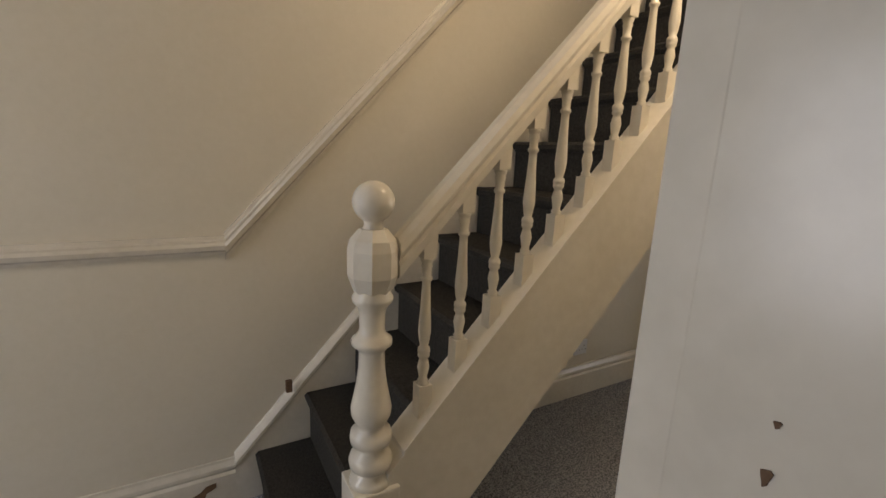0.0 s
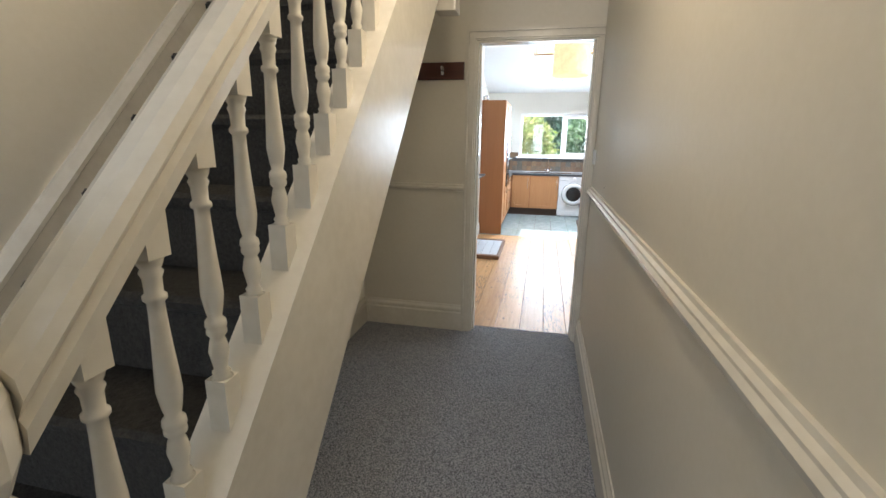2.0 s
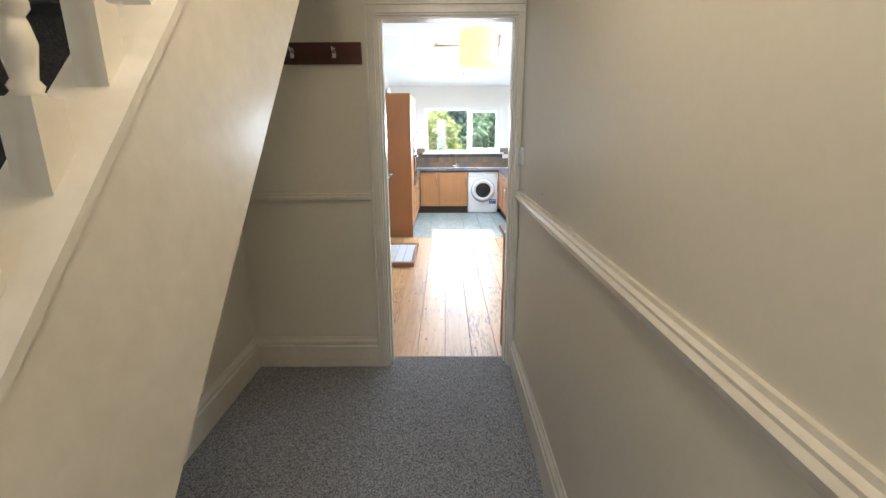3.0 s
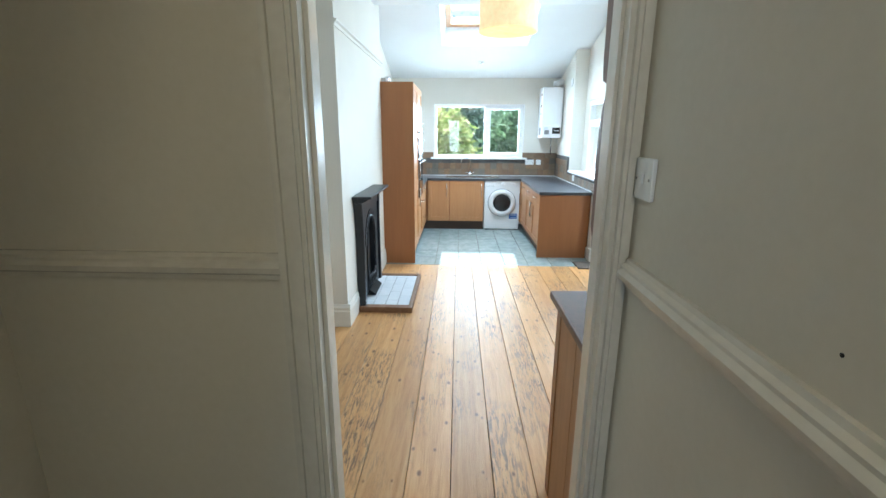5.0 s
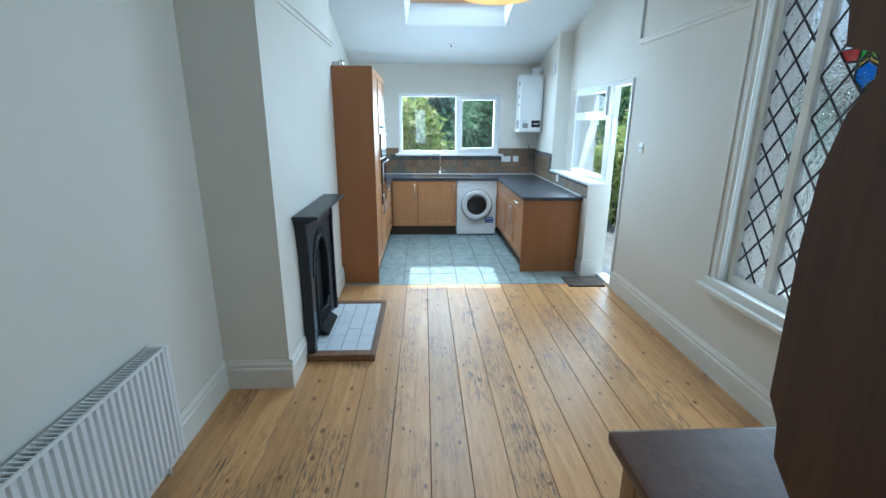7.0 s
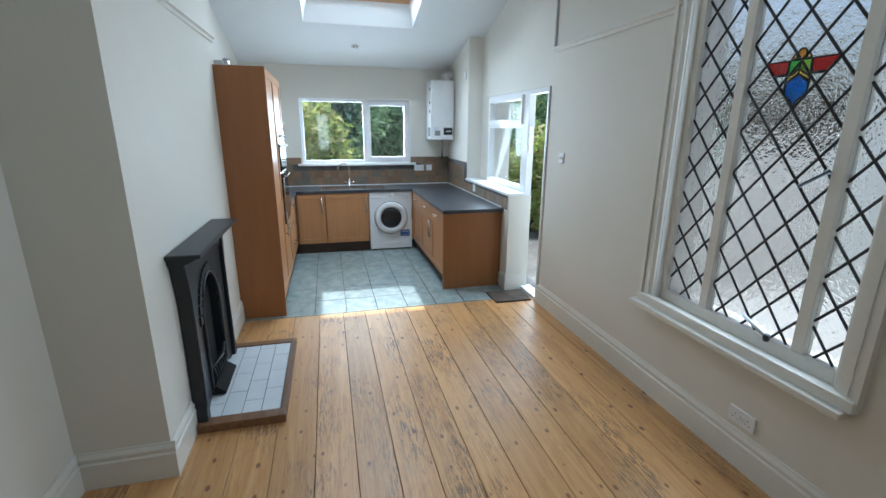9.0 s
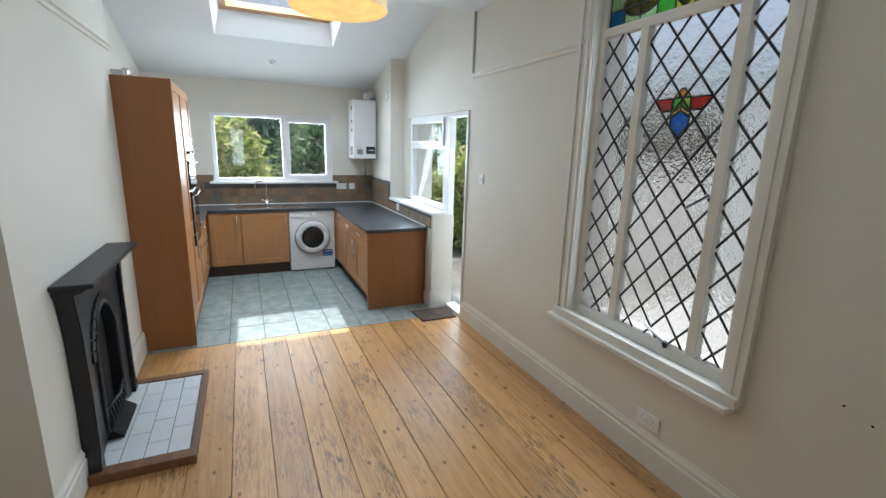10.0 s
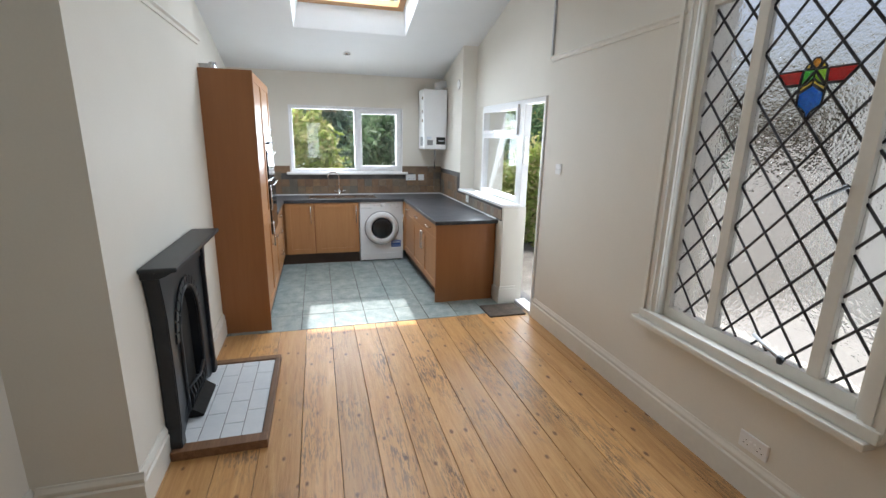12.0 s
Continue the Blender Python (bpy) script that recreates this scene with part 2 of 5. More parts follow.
def obscure_glass(name, colour, scale=26.0, rough=0.12):
    """Rippled cathedral glass."""
    m, n, l, p = nodes_of(name)
    p.inputs["Base Color"].default_value = (*colour, 1)
    p.inputs["Transmission Weight"].default_value = 1.0
    p.inputs["Roughness"].default_value = rough
    p.inputs["IOR"].default_value = 1.3
    t = noise_tex(n, l, coords(n, l), scale, 2, 0.5)
    bump(n, l, t.outputs[0], 1.0, 0.012, p)
    return m


M["glass"] = clear_glass("clear_window_glass")
M["obscure"] = obscure_glass("rippled_clear_glass", (0.93, 0.96, 0.97))
M["g_blue"] = obscure_glass("blue_stained_glass", (0.02, 0.16, 0.62), 40, 0.2)
M["g_red"] = obscure_glass("red_stained_glass", (0.50, 0.03, 0.025), 40, 0.2)
M["g_green"] = obscure_glass("green_stained_glass", (0.10, 0.50, 0.06), 40, 0.2)
M["g_yellow"] = obscure_glass("yellow_stained_glass", (0.85, 0.62, 0.10), 40, 0.2)
M["g_lime"] = obscure_glass("lime_stained_glass", (0.36, 0.62, 0.06), 40, 0.2)
M["g_amber"] = obscure_glass("amber_stained_glass", (0.72, 0.30, 0.05), 40, 0.2)
M["g_clear"] = obscure_glass("pimpled_white_glass", (0.86, 0.88, 0.80), 90, 0.25)
M["g_pale"] = obscure_glass("pale_green_stained_glass", (0.62, 0.78, 0.50), 40, 0.2)


def shade_material():
    m, n, l, p = nodes_of("crinkled_paper_shade")
    t = noise_tex(n, l, coords(n, l), 16, 5, 0.6)
    r = ramp(n, [(0.3, (0.70, 0.52, 0.28)), (0.7, (0.84, 0.70, 0.45))])
    l.new(t.outputs[0], r.inputs[0])
    l.new(r.outputs[0], p.inputs["Base Color"])
    p.inputs["Roughness"].default_value = 0.8
    p.inputs["Emission Color"].default_value = (1.0, 0.72, 0.36, 1)
    p.inputs["Emission Strength"].default_value = 0.35
    b = bump(n, l, t.outputs[0], 0.8, 0.02, p)
    return m


M["shade"] = shade_material()


def leaf_material(name, a, b, c):
    m, n, l, p = nodes_of(name)
    g = n.new("ShaderNodeNewGeometry")
    r = ramp(n, [(0.0, a), (0.5, b), (1.0, c)])
    l.new(g.outputs["Random Per Island"], r.inputs[0])
    l.new(r.outputs[0], p.inputs["Base Color"])
    p.inputs["Roughness"].default_value = 0.5
    p.inputs["Subsurface Weight"].default_value = 0.0
    tr, mix = n.new("ShaderNodeBsdfTranslucent"), n.new("ShaderNodeMixShader")
    l.new(r.outputs[0], tr.inputs[0])
    mix.inputs[0].default_value = 0.5
    l.new(p.outputs[0], mix.inputs[1])
    l.new(tr.outputs[0], mix.inputs[2])
    l.new(mix.outputs[0], n["Material Output"].inputs[0])
    return m


M["leaf_light"] = leaf_material("yellow_green_leaves", (0.30, 0.42, 0.12), (0.50, 0.60, 0.20), (0.66, 0.56, 0.34))
M["leaf_dark"] = leaf_material("dark_green_leaves", (0.07, 0.14, 0.07), (0.16, 0.28, 0.14), (0.32, 0.44, 0.26))
M["leaf_blue"] = leaf_material("grey_green_leaves", (0.14, 0.25, 0.20), (0.28, 0.42, 0.34), (0.44, 0.56, 0.48))


# ---- building helpers ----
OFF = {}


def bm_box(bm, x0, y0, z0, x1, y1, z1, bevel=0.0):
    r = bmesh.ops.create_cube(bm, size=1.0)
    for v in r["verts"]:
        v.co = Vector(((x0 + x1) / 2 + v.co.x * (x1 - x0), (y0 + y1) / 2 + v.co.y * (y1 - y0), (z0 + z1) / 2 + v.co.z * (z1 - z0)))
    if bevel:
        edges = {e for v in r["verts"] for e in v.link_edges}
        bmesh.ops.bevel(bm, geom=list(edges), offset=bevel, segments=2, affect="EDGES", profile=0.6)
    return bm


def box(x0, y0, z0, x1, y1, z1, bevel=0.0):
    return bm_box(bmesh.new(), x0, y0, z0, x1, y1, z1, bevel)


def prism(points, axis, a, b, bm=None, bevel=0.0):
    """A flat outline in the other two axes (in order), drawn out along one axis from a to b."""
    bm = bm or bmesh.new()
    rest = [k for k in range(3) if k != axis]
    rings = []
    for w in (a, b):
        ring = []
        for p, q in points:
            co = [0, 0, 0]
            co[axis], co[rest[0]], co[rest[1]] = w, p, q
            ring.append(bm.verts.new(co))
        rings.append(ring)
    n = len(points)
    faces = [bm.faces.new(rings[0]), bm.faces.new(rings[1][::-1])]
    faces += [bm.faces.new((rings[0][i], rings[1][i], rings[1][(i + 1) % n], rings[0][(i + 1) % n])) for i in range(n)]
    bmesh.ops.recalc_face_normals(bm, faces=faces)
    if bevel:
        bmesh.ops.bevel(bm, geom=list({e for f in faces for e in f.edges}), offset=bevel, segments=2, affect="EDGES")
    return bm


def lathe(profile, cx, cy, axis=2, seg=20, bm=None, c3=0.0):
    """Turned work: (radius, height) pairs round an upright axis (2), or one along x (0) or y (1)."""
    bm = bm or bmesh.new()
    rings = []
    for r, h in profile:
        ring = []
        for k in range(seg):
            a = 2 * math.pi * k / seg
            u, v = r * math.cos(a), r * math.sin(a)
            co = (cx + u, cy + v, h) if axis == 2 else ((h, cx + u, cy + v) if axis == 0 else (cx + u, h, cy + v))
            ring.append(bm.verts.new(co))
        rings.append(ring)
    for A, B in zip(rings, rings[1:]):
        for k in range(seg):
            f = bm.faces.new((A[k], A[(k + 1) % seg], B[(k + 1) % seg], B[k]))
            f.smooth = True
    bm.faces.new(rings[0])
    bm.faces.new(rings[-1])
    bmesh.ops.recalc_face_normals(bm, faces=bm.faces[:])
    return bm


def tube(points, r, seg=8, bm=None):
    """A round bar along a line of points."""
    bm = bm or bmesh.new()
    pts = [Vector(p) for p in points]
    rings = []
    for i, p in enumerate(pts):
        d = (pts[min(i + 1, len(pts) - 1)] - pts[max(i - 1, 0)]).normalized()
        s = d.cross(Vector((0, 0, 1)) if abs(d.z) < 0.9 else Vector((1, 0, 0))).normalized()
        u = d.cross(s)
        rings.append([bm.verts.new(p + r * (math.cos(2 * math.pi * k / seg) * s + math.sin(2 * math.pi * k / seg) * u)) for k in range(seg)])
    for A, B in zip(rings, rings[1:]):
        for k in range(seg):
            bm.faces.new((A[k], A[(k + 1) % seg], B[(k + 1) % seg], B[k])).smooth = True
    bm.faces.new(rings[0])
    bm.faces.new(rings[-1])
    bmesh.ops.recalc_face_normals(bm, faces=bm.faces[:])
    return bm


def finish(name, bm, material, off=(0, 0, 0)):
    bmesh.ops.translate(bm, verts=bm.verts[:], vec=-Vector(off))
    me = bpy.data.meshes.new(name)
    bm.to_mesh(me)
    bm.free()
    me.materials.append(material)
    return new(name, me)


def thing(name, at, label, category, group="", kind=""):
    ob = new(name)
    ob.location = at
    ob.empty_display_size = 0.1
    OFF[ob.name] = Vector(at)
    return tagged(ob, label, category, group, kind)


def part(name, bm, material, parent, label=""):
    off = OFF[parent.name]
    ob = finish(name, bm, material, off)
    ob.parent = parent
    OFF[ob.name] = off
    return tagged(ob, label) if label else ob


def structure(name, bm, material, label, category="structure"):
    ob = finish(name, bm, material)
    OFF[ob.name] = Vector((0, 0, 0))
    return tagged(ob, label, category, "", "structure")


def solo(name, bm, material, at, label, category, group="", kind=""):
    ob = finish(name, bm, material, at)
    ob.location = at
    OFF[ob.name] = Vector(at)
    return tagged(ob, label, category, group, kind)

# ---- plan, in metres ----
HF = 0.19            # hall floor above the back room's floor
HRY, HLY = 0.67, 2.28    # hall walls
DX0, DX1 = 5.03, 5.13    # wall between hall and back room
LWY, RWY = 2.40, -0.83   # back room walls
KLY, KRY = 2.22, -0.64   # kitchen walls
BX = 12.0            # back wall
TILE_X = 9.32
CHX0, CHX1, CHY = 7.445, 9.44, 1.99


def roof(x):
    return 2.51 + 0.30 * (BX - x)


# ---- large structure ----
def boxes(*rows):
    bm = bmesh.new()
    for r in rows:
        bm_box(bm, *r)
    return bm


structure("floor_hall", box(-1.0, HRY - 0.2, HF - 0.2, DX1 - 0.004, HLY, HF), M["carpet"], "charcoal grey flecked loop-pile hall carpet", "carpet")
structure("floor_front_room", box(-1.0, -1.6, HF - 0.2, DX0, HRY - 0.2, HF - 0.002), M["carpet"], "charcoal grey flecked loop-pile carpet", "carpet")
structure("floor_base", box(DX1, -1.1, -0.25, BX + 0.3, 2.7, -0.03), M["grout"], "grey subfloor under boards and tiles", "floor")
structure("wall_stair", box(-1.0, HLY, -0.2, DX0, HLY + 0.2, 5.4), M["hall_wall"], "cream painted staircase wall with scuffs", "wall")
structure("wall_hall_side", boxes((2.066, HRY - 0.24, HF - 0.1, DX0, HRY, 2.9), (-1.0, HRY - 0.24, HF - 0.1, 1.22, HRY, 2.9), (1.22, HRY - 0.24, 2.2, 2.066, HRY, 2.9)),
          M["hall_wall"], "cream painted hall wall with a doorway", "wall")
structure("wall_hall_end", boxes((DX0, 1.45, -0.25, DX1, 2.7, 3.2), (DX0, -1.1, -0.25, DX1, 0.705, 3.2), (DX0, 0.705, 2.2, DX1, 1.45, 3.2)),
          M["hall_wall"], "cream painted wall round the back room doorway", "wall")
structure("wall_front", boxes((-1.2, -1.8, -0.2, -1.0, 1.0, 5.4), (-1.2, 2.0, -0.2, -1.0, 2.5, 5.4), (-1.2, 1.0, 2.3, -1.0, 2.0, 5.4), (-1.2, 1.0, -0.2, -1.0, 2.0, 0.7)), M["hall_wall"], "plain painted front wall with a glazed opening", "wall")
structure("wall_front_room", boxes((-1.0, -1.8, -0.2, DX0, -1.6, 2.9)), M["hall_wall"], "plain cream front room wall", "wall")
structure("ceiling_hall", boxes((-1.0, HRY - 0.24, 2.9, 1.2, HLY, 3.0), (1.2, -1.6, 2.9, DX0, 1.40, 3.0), (-1.0, -1.6, 2.9, 1.2, HRY - 0.24, 3.0), (4.25, 1.40, 2.72, DX0, HLY, 2.9)),
          M["ceiling"], "white plaster hall ceiling", "ceiling")
structure("ceiling_upstairs", boxes((-1.0, HRY - 0.24, 5.4, DX0, HLY + 0.2, 5.5)), M["ceiling"], "white plaster ceiling over the stairs", "ceiling")
structure("wall_upstairs", boxes((DX0, HRY - 0.24, 3.2, DX1, HLY + 0.2, 5.4), (-1.0, HRY - 0.24, 3.0, DX0, HRY - 0.1, 5.4)), M["hall_wall"], "cream painted landing walls", "wall")
structure("wall_left", boxes((DX1, LWY, -0.25, CHX1, LWY + 0.3, 3.2), (CHX1, KLY, -0.25, BX + 0.3, LWY + 0.3, 3.7)), M["wall"], "pale cream painted side wall", "wall")
structure("chimney_breast", box(CHX0, CHY, -0.02, CHX1, LWY, 3.6), M["wall"], "pale cream painted chimney breast", "wall")
# right wall: leaded window, garden door and side window
WX0, WX1, WZ0, WZ1 = 6.465, 7.575, 0.65, 2.74
structure("wall_right", boxes(
    (DX1, RWY - 0.28, -0.25, WX0, RWY, 3.0), (WX1, RWY - 0.28, -0.25, 9.16, RWY, 3.4), (WX0, RWY - 0.28, -0.25, WX1, RWY, WZ0), (WX0, RWY - 0.28, WZ1, WX1, RWY, 3.0),
    (9.16, RWY - 0.28, 2.07, 11.05, RWY, 3.6), (11.05, RWY - 0.28, -0.25, BX + 0.3, KRY, 3.4),
    (9.56, RWY - 0.054, -0.25, 11.05, KRY, 1.02)), M["wall"], "pale cream painted wall with window and garden door", "wall")
structure("wall_reveal", prism([(10.74, RWY - 0.28), (11.049, RWY - 0.28), (11.049, RWY - 0.001), (10.74, RWY - 0.054)], 2, 1.053, 2.069), M["wall"], "splayed cream plaster window reveal", "wall")
# back wall with window
BY0, BY1, BZ0, BZ1 = -0.055, 1.50, 1.19, 2.085
structure("wall_back", boxes((BX, KRY, -0.25, BX + 0.3, BY0, 2.8), (BX, BY1, -0.25, BX + 0.3, KLY, 2.8), (BX, BY0, -0.25, BX + 0.3, BY1, BZ0), (BX, BY0, BZ1, BX + 0.3, BY1, 2.8)),
          M["wall"], "pale cream painted kitchen back wall", "wall")
structure("ceiling_back_room", boxes((DX1, RWY, 2.90, 9.14, LWY, 3.05)), M["ceiling"], "white plaster ceiling with a soft lower edge", "ceiling")
# sloping kitchen ceiling with the roof window's well
SY0, SY1, SX0, SX1 = 0.10, 1.335, 9.95, 10.95


def slab(bm, x0, x1, y0, y1, t=0.16):
    prism([(x0, roof(x0)), (x1, roof(x1)), (x1, roof(x1) + t), (x0, roof(x0) + t)], 1, y0, y1, bm)


bm = bmesh.new()
for r in ((9.0, SX0, RWY - 0.2, LWY), (SX1, BX + 0.3, RWY - 0.2, LWY), (SX0, SX1, RWY - 0.2, SY0), (SX0, SX1, SY1, LWY)):
    slab(bm, *r)
structure("ceiling_kitchen", bm, M["ceiling"], "white sloping kitchen ceiling with a roof window well", "ceiling")
bm = box(9.02, RWY, 3.05, 9.14, LWY, 3.5)
structure("ceiling_downstand", bm, M["ceiling"], "white plaster downstand between the two ceilings", "ceiling")

# mouldings
SKIRT = [(0, 0), (0.022, 0), (0.022, 0.135), (0.014, 0.145), (0.018, 0.155), (0.018, 0.168), (0.008, 0.185), (0.006, 0.195), (0, 0.195)]
DADO = [(0, 0), (0.010, 0), (0.012, 0.012), (0.026, 0.020), (0.030, 0.035), (0.022, 0.045), (0.022, 0.052), (0.012, 0.058), (0.010, 0.068), (0, 0.068)]
PICTURE = [(0, 0), (0.012, 0.0), (0.016, 0.02), (0.030, 0.030), (0.030, 0.042), (0.012, 0.046), (0, 0.046)]


def moulding(profile, axis, a, b, face, sign, z, bm=None):
    """A moulding along x (0) or y (1), standing off a wall face towards sign."""
    return prism([(face + sign * p, z + q) for p, q in profile], axis, a, b, bm)


def slope_moulding(profile, x0, z0, x1, z1, y, sign):
    """A moulding that climbs a wall face in the x z plane."""
    bm = bmesh.new()
    ends = [[bm.verts.new((x, y + sign * p, z + q * 1.45)) for p, q in profile] for x, z in ((x0, z0), (x1, z1))]
    n = len(profile)
    for i in range(n):
        bm.faces.new((ends[0][i], ends[1][i], ends[1][(i + 1) % n], ends[0][(i + 1) % n]))
    bm.faces.new(ends[0])
    bm.faces.new(ends[1])
    bmesh.ops.recalc_face_normals(bm, faces=bm.faces[:])
    return bm


HG, G = M["hall_gloss"], M["gloss"]
PITCH = 1.077
structure("dado_stair_wall", moulding(DADO, 0, -1.0, 1.925, HLY, -1, 1.205), HG, "cream gloss dado rail on the stair wall", "dado rail")
structure("dado_stair_slope", slope_moulding(DADO, 1.925, 1.185, 4.68, 1.185 + PITCH * 2.755, HLY, -1), HG, "cream gloss dado rail climbing with the stairs", "dado rail")
structure("dado_hall_end", moulding(DADO, 1, 1.516, HLY, DX0, -1, 1.225), HG, "cream gloss dado rail on the end wall", "dado rail")
structure("dado_hall_side", moulding(DADO, 0, 2.115, DX0 - 0.026, HRY, 1, 1.23), HG, "chipped cream gloss dado rail on the hall wall", "dado rail")
structure("baseboard_stair_wall", moulding(SKIRT, 0, -1.0, 1.915, HLY, -1, HF), HG, "white gloss skirting on the stair wall", "skirting")
structure("baseboard_under_stairs", moulding(SKIRT, 0, 2.68, DX0, HLY, -1, HF), HG, "cream gloss skirting under the stairs", "skirting")
structure("baseboard_hall_end", moulding(SKIRT, 1, 1.516, HLY - 0.022, DX0, -1, HF), HG, "cream gloss skirting on the end wall", "skirting")
structure("baseboard_hall_side", moulding(SKIRT, 0, 2.115, DX0 - 0.026, HRY, 1, HF), HG, "cream gloss skirting along the hall wall", "skirting")
structure("baseboard_left", moulding(SKIRT, 0, DX1, CHX0, LWY, -1, 0), G, "white gloss skirting board", "skirting")
structure("baseboard_chimney_side", moulding(SKIRT, 1, CHY - 0.022, LWY - 0.022, CHX0, -1, 0), G, "white gloss skirting on the chimney breast", "skirting")
structure("baseboard_chimney_near", moulding(SKIRT, 0, CHX0, 7.79, CHY, -1, 0), G, "white gloss skirting on the chimney breast", "skirting")
structure("baseboard_chimney_far", moulding(SKIRT, 0, 8.68, 9.36, CHY, -1, 0), G, "white gloss skirting on the chimney breast", "skirting")
structure("baseboard_right", moulding(SKIRT, 0, DX1, 9.16, RWY, 1, 0), G, "white gloss skirting board", "skirting")
structure("baseboard_nib", boxes((9.538, RWY + 0.022, 0, 9.56, KRY + 0.02, 0.16), (9.545, RWY + 0.022, 0.16, 9.56, KRY + 0.012, 0.185), (9.56, KRY, 0, 9.71, KRY + 0.02, 0.16)), G, "white gloss skirting round the wall end", "skirting")
structure("picture_rail_right", moulding(PICTURE, 0, 7.63, 9.13, RWY, 1, 2.34), G, "white gloss picture rail", "picture rail")
structure("picture_rail_end", box(9.115, RWY, 2.386, 9.135, RWY + 0.018, 2.9), M["duct"], "thin upright trim strip above the picture rail", "trim")
structure("picture_rail_chimney", moulding(PICTURE, 0, CHX0 - 0.03, CHX1, CHY, -1, 2.335), G, "white gloss picture rail on the chimney breast", "picture rail")


def architrave_bars(axis_face, sign, y0, y1, z0, z1, w, steps):
    """Three sides of a stepped frame on a face of constant x; steps are (from, to, proud) across its width."""
    bm = bmesh.new()
    for a, b, d in steps:
        xa, xb = sorted((axis_face, axis_face + sign * d))
        if y1 is not None:
            bm_box(bm, xa, y1 + a * w, z0, xb, y1 + b * w, z1 + b * w)
        bm_box(bm, xa, y0, z1 + a * w, xb, y1 + a * w, z1 + b * w)
    return bm


STEPS = [(0, 0.16, 0.012), (0.16, 0.55, 0.022), (0.55, 0.75, 0.017), (0.75, 1.0, 0.03)]
door_1 = thing("door_1", (DX0, 1.08, HF), "cream gloss door frame with no door, open to the back room", "door frame", kind="structure")
part("architrave", architrave_bars(DX0, -1, HRY + 0.003, 1.45, HF, 2.2, 0.065, STEPS), HG, door_1)
bm = bmesh.new()
for a, b, d in ((0.0, 0.012, 0.012), (0.012, 0.026, 0.024), (0.026, 0.035, 0.016)):
    bm_box(bm, DX0 - d, HRY + 0.001 + a, HF, DX0, HRY + 0.001 + b, 2.2)
part("architrave", bm, HG, door_1)
part("lining", boxes((DX0 + 0.001, 1.438, HF, DX1 + 0.003, 1.451, 2.2), (DX0 + 0.04, 1.426, HF, DX1 + 0.001, 1.438, 2.188)), HG, door_1)
part("lining", boxes((DX0 + 0.001, 0.704, HF, DX1 + 0.003, 0.718, 2.2), (DX0 + 0.04, 0.718, HF, DX1 + 0.001, 0.726, 2.188)), HG, door_1)
part("lining", box(DX0 + 0.001, 0.718, 2.188, DX1 + 0.003, 1.438, 2.2), HG, door_1)
part("threshold", box(DX1 - 0.004, 0.718, -0.02, DX1 + 0.016, 1.438, HF - 0.002, 0.003), M["kerb"], door_1, "brown timber step edge")
part("architrave", architrave_bars(DX1, 1, 0.66, 1.455, 0, 2.2, 0.065, STEPS), G, door_1)
part("architrave", box(DX1 + 0.0035, 0.655, 0, DX1 + 0.03, 0.7145, 2.2, 0.003), G, door_1)

door_2 = thing("door_2", (2.05, HRY - 0.1, HF), "white gloss doorway lining with old hinge marks", "door frame", kind="structure")
part("lining", boxes((2.040, HRY - 0.245, HF, 2.066, HRY + 0.001, 2.2), (2.034, HRY - 0.23, HF, 2.040, HRY - 0.10, 2.2)), HG, door_2)
part("lining", box(1.22, HRY - 0.245, HF, 1.245, HRY + 0.002, 2.2), HG, door_2)
bm = bmesh.new()
for a, b, d in ((0.0, 0.014, 0.030), (0.014, 0.03, 0.020), (0.03, 0.05, 0.026), (0.05, 0.07, 0.014)):
    bm_box(bm, 2.042 + a, HRY + 0.0012, HF, 2.042 + b, HRY + d, 2.27, 0.002)
part("architrave", bm, HG, door_2)
for yy, zz, w, h in ((0.626, 1.482, 0.002, 0.005), (0.626, 1.456, 0.003, 0.012)):
    chip = [(yy + w * (0.7 + 0.3 * math.sin(3.1 * a)) * math.cos(a), zz + h * 0.5 * (0.8 + 0.2 * math.cos(2.3 * a)) * math.sin(a)) for a in [k * math.pi / 6 for k in range(12)]]
    part("hinge_mark", prism(chip, 0, 2.0392, 2.0402), M["filler"], door_2, "bare brown chip where a hinge was")


# ---- staircase ----
def zs(x):
    return 0.932 + 1.055 * (x - 2.25)


def zr(x):
    return 1.405 + 1.055 * (x - 2.25)


SY = 1.48
staircase = thing("staircase", (1.86, 1.9, HF), "cream gloss wooden staircase with turned balusters and dark carpet", "staircase")
RISE, GOING = 0.21, 0.195
for k in range(13):
    x0, top = 1.93 + GOING * k, HF + RISE * (k + 1)
    bm = bmesh.new()
    yA, yB = (SY - 0.06 if k == 0 else SY + 0.02), HLY - 0.03
    prism([(x0, top - RISE), (x0, top - 0.045), (x0 - 0.018, top - 0.03), (x0 - 0.022, top - 0.012), (x0 - 0.010, top), (x0 + GOING + 0.03, top), (x0 + GOING + 0.03, top - 0.015)], 1, yA, yB, bm)
    part("step", bm, M["stair_carpet"], staircase, "dark brown carpeted step")
part("outer_string", prism([(2.13, HF), (2.185, HF), (2.185, zs(2.185) - 0.43), (4.16, zs(4.16) - 0.41), (4.16, zs(4.16)), (2.13, zs(2.13))], 1, SY - 0.045, SY + 0.045), HG, staircase)
bm = prism([(2.17, zs(2.17)), (4.16, zs(4.16)), (4.16, zs(4.16) + 0.016), (2.17, zs(2.17) + 0.016)], 1, SY - 0.050, SY + 0.048)
part("string_cap", bm, HG, staircase)
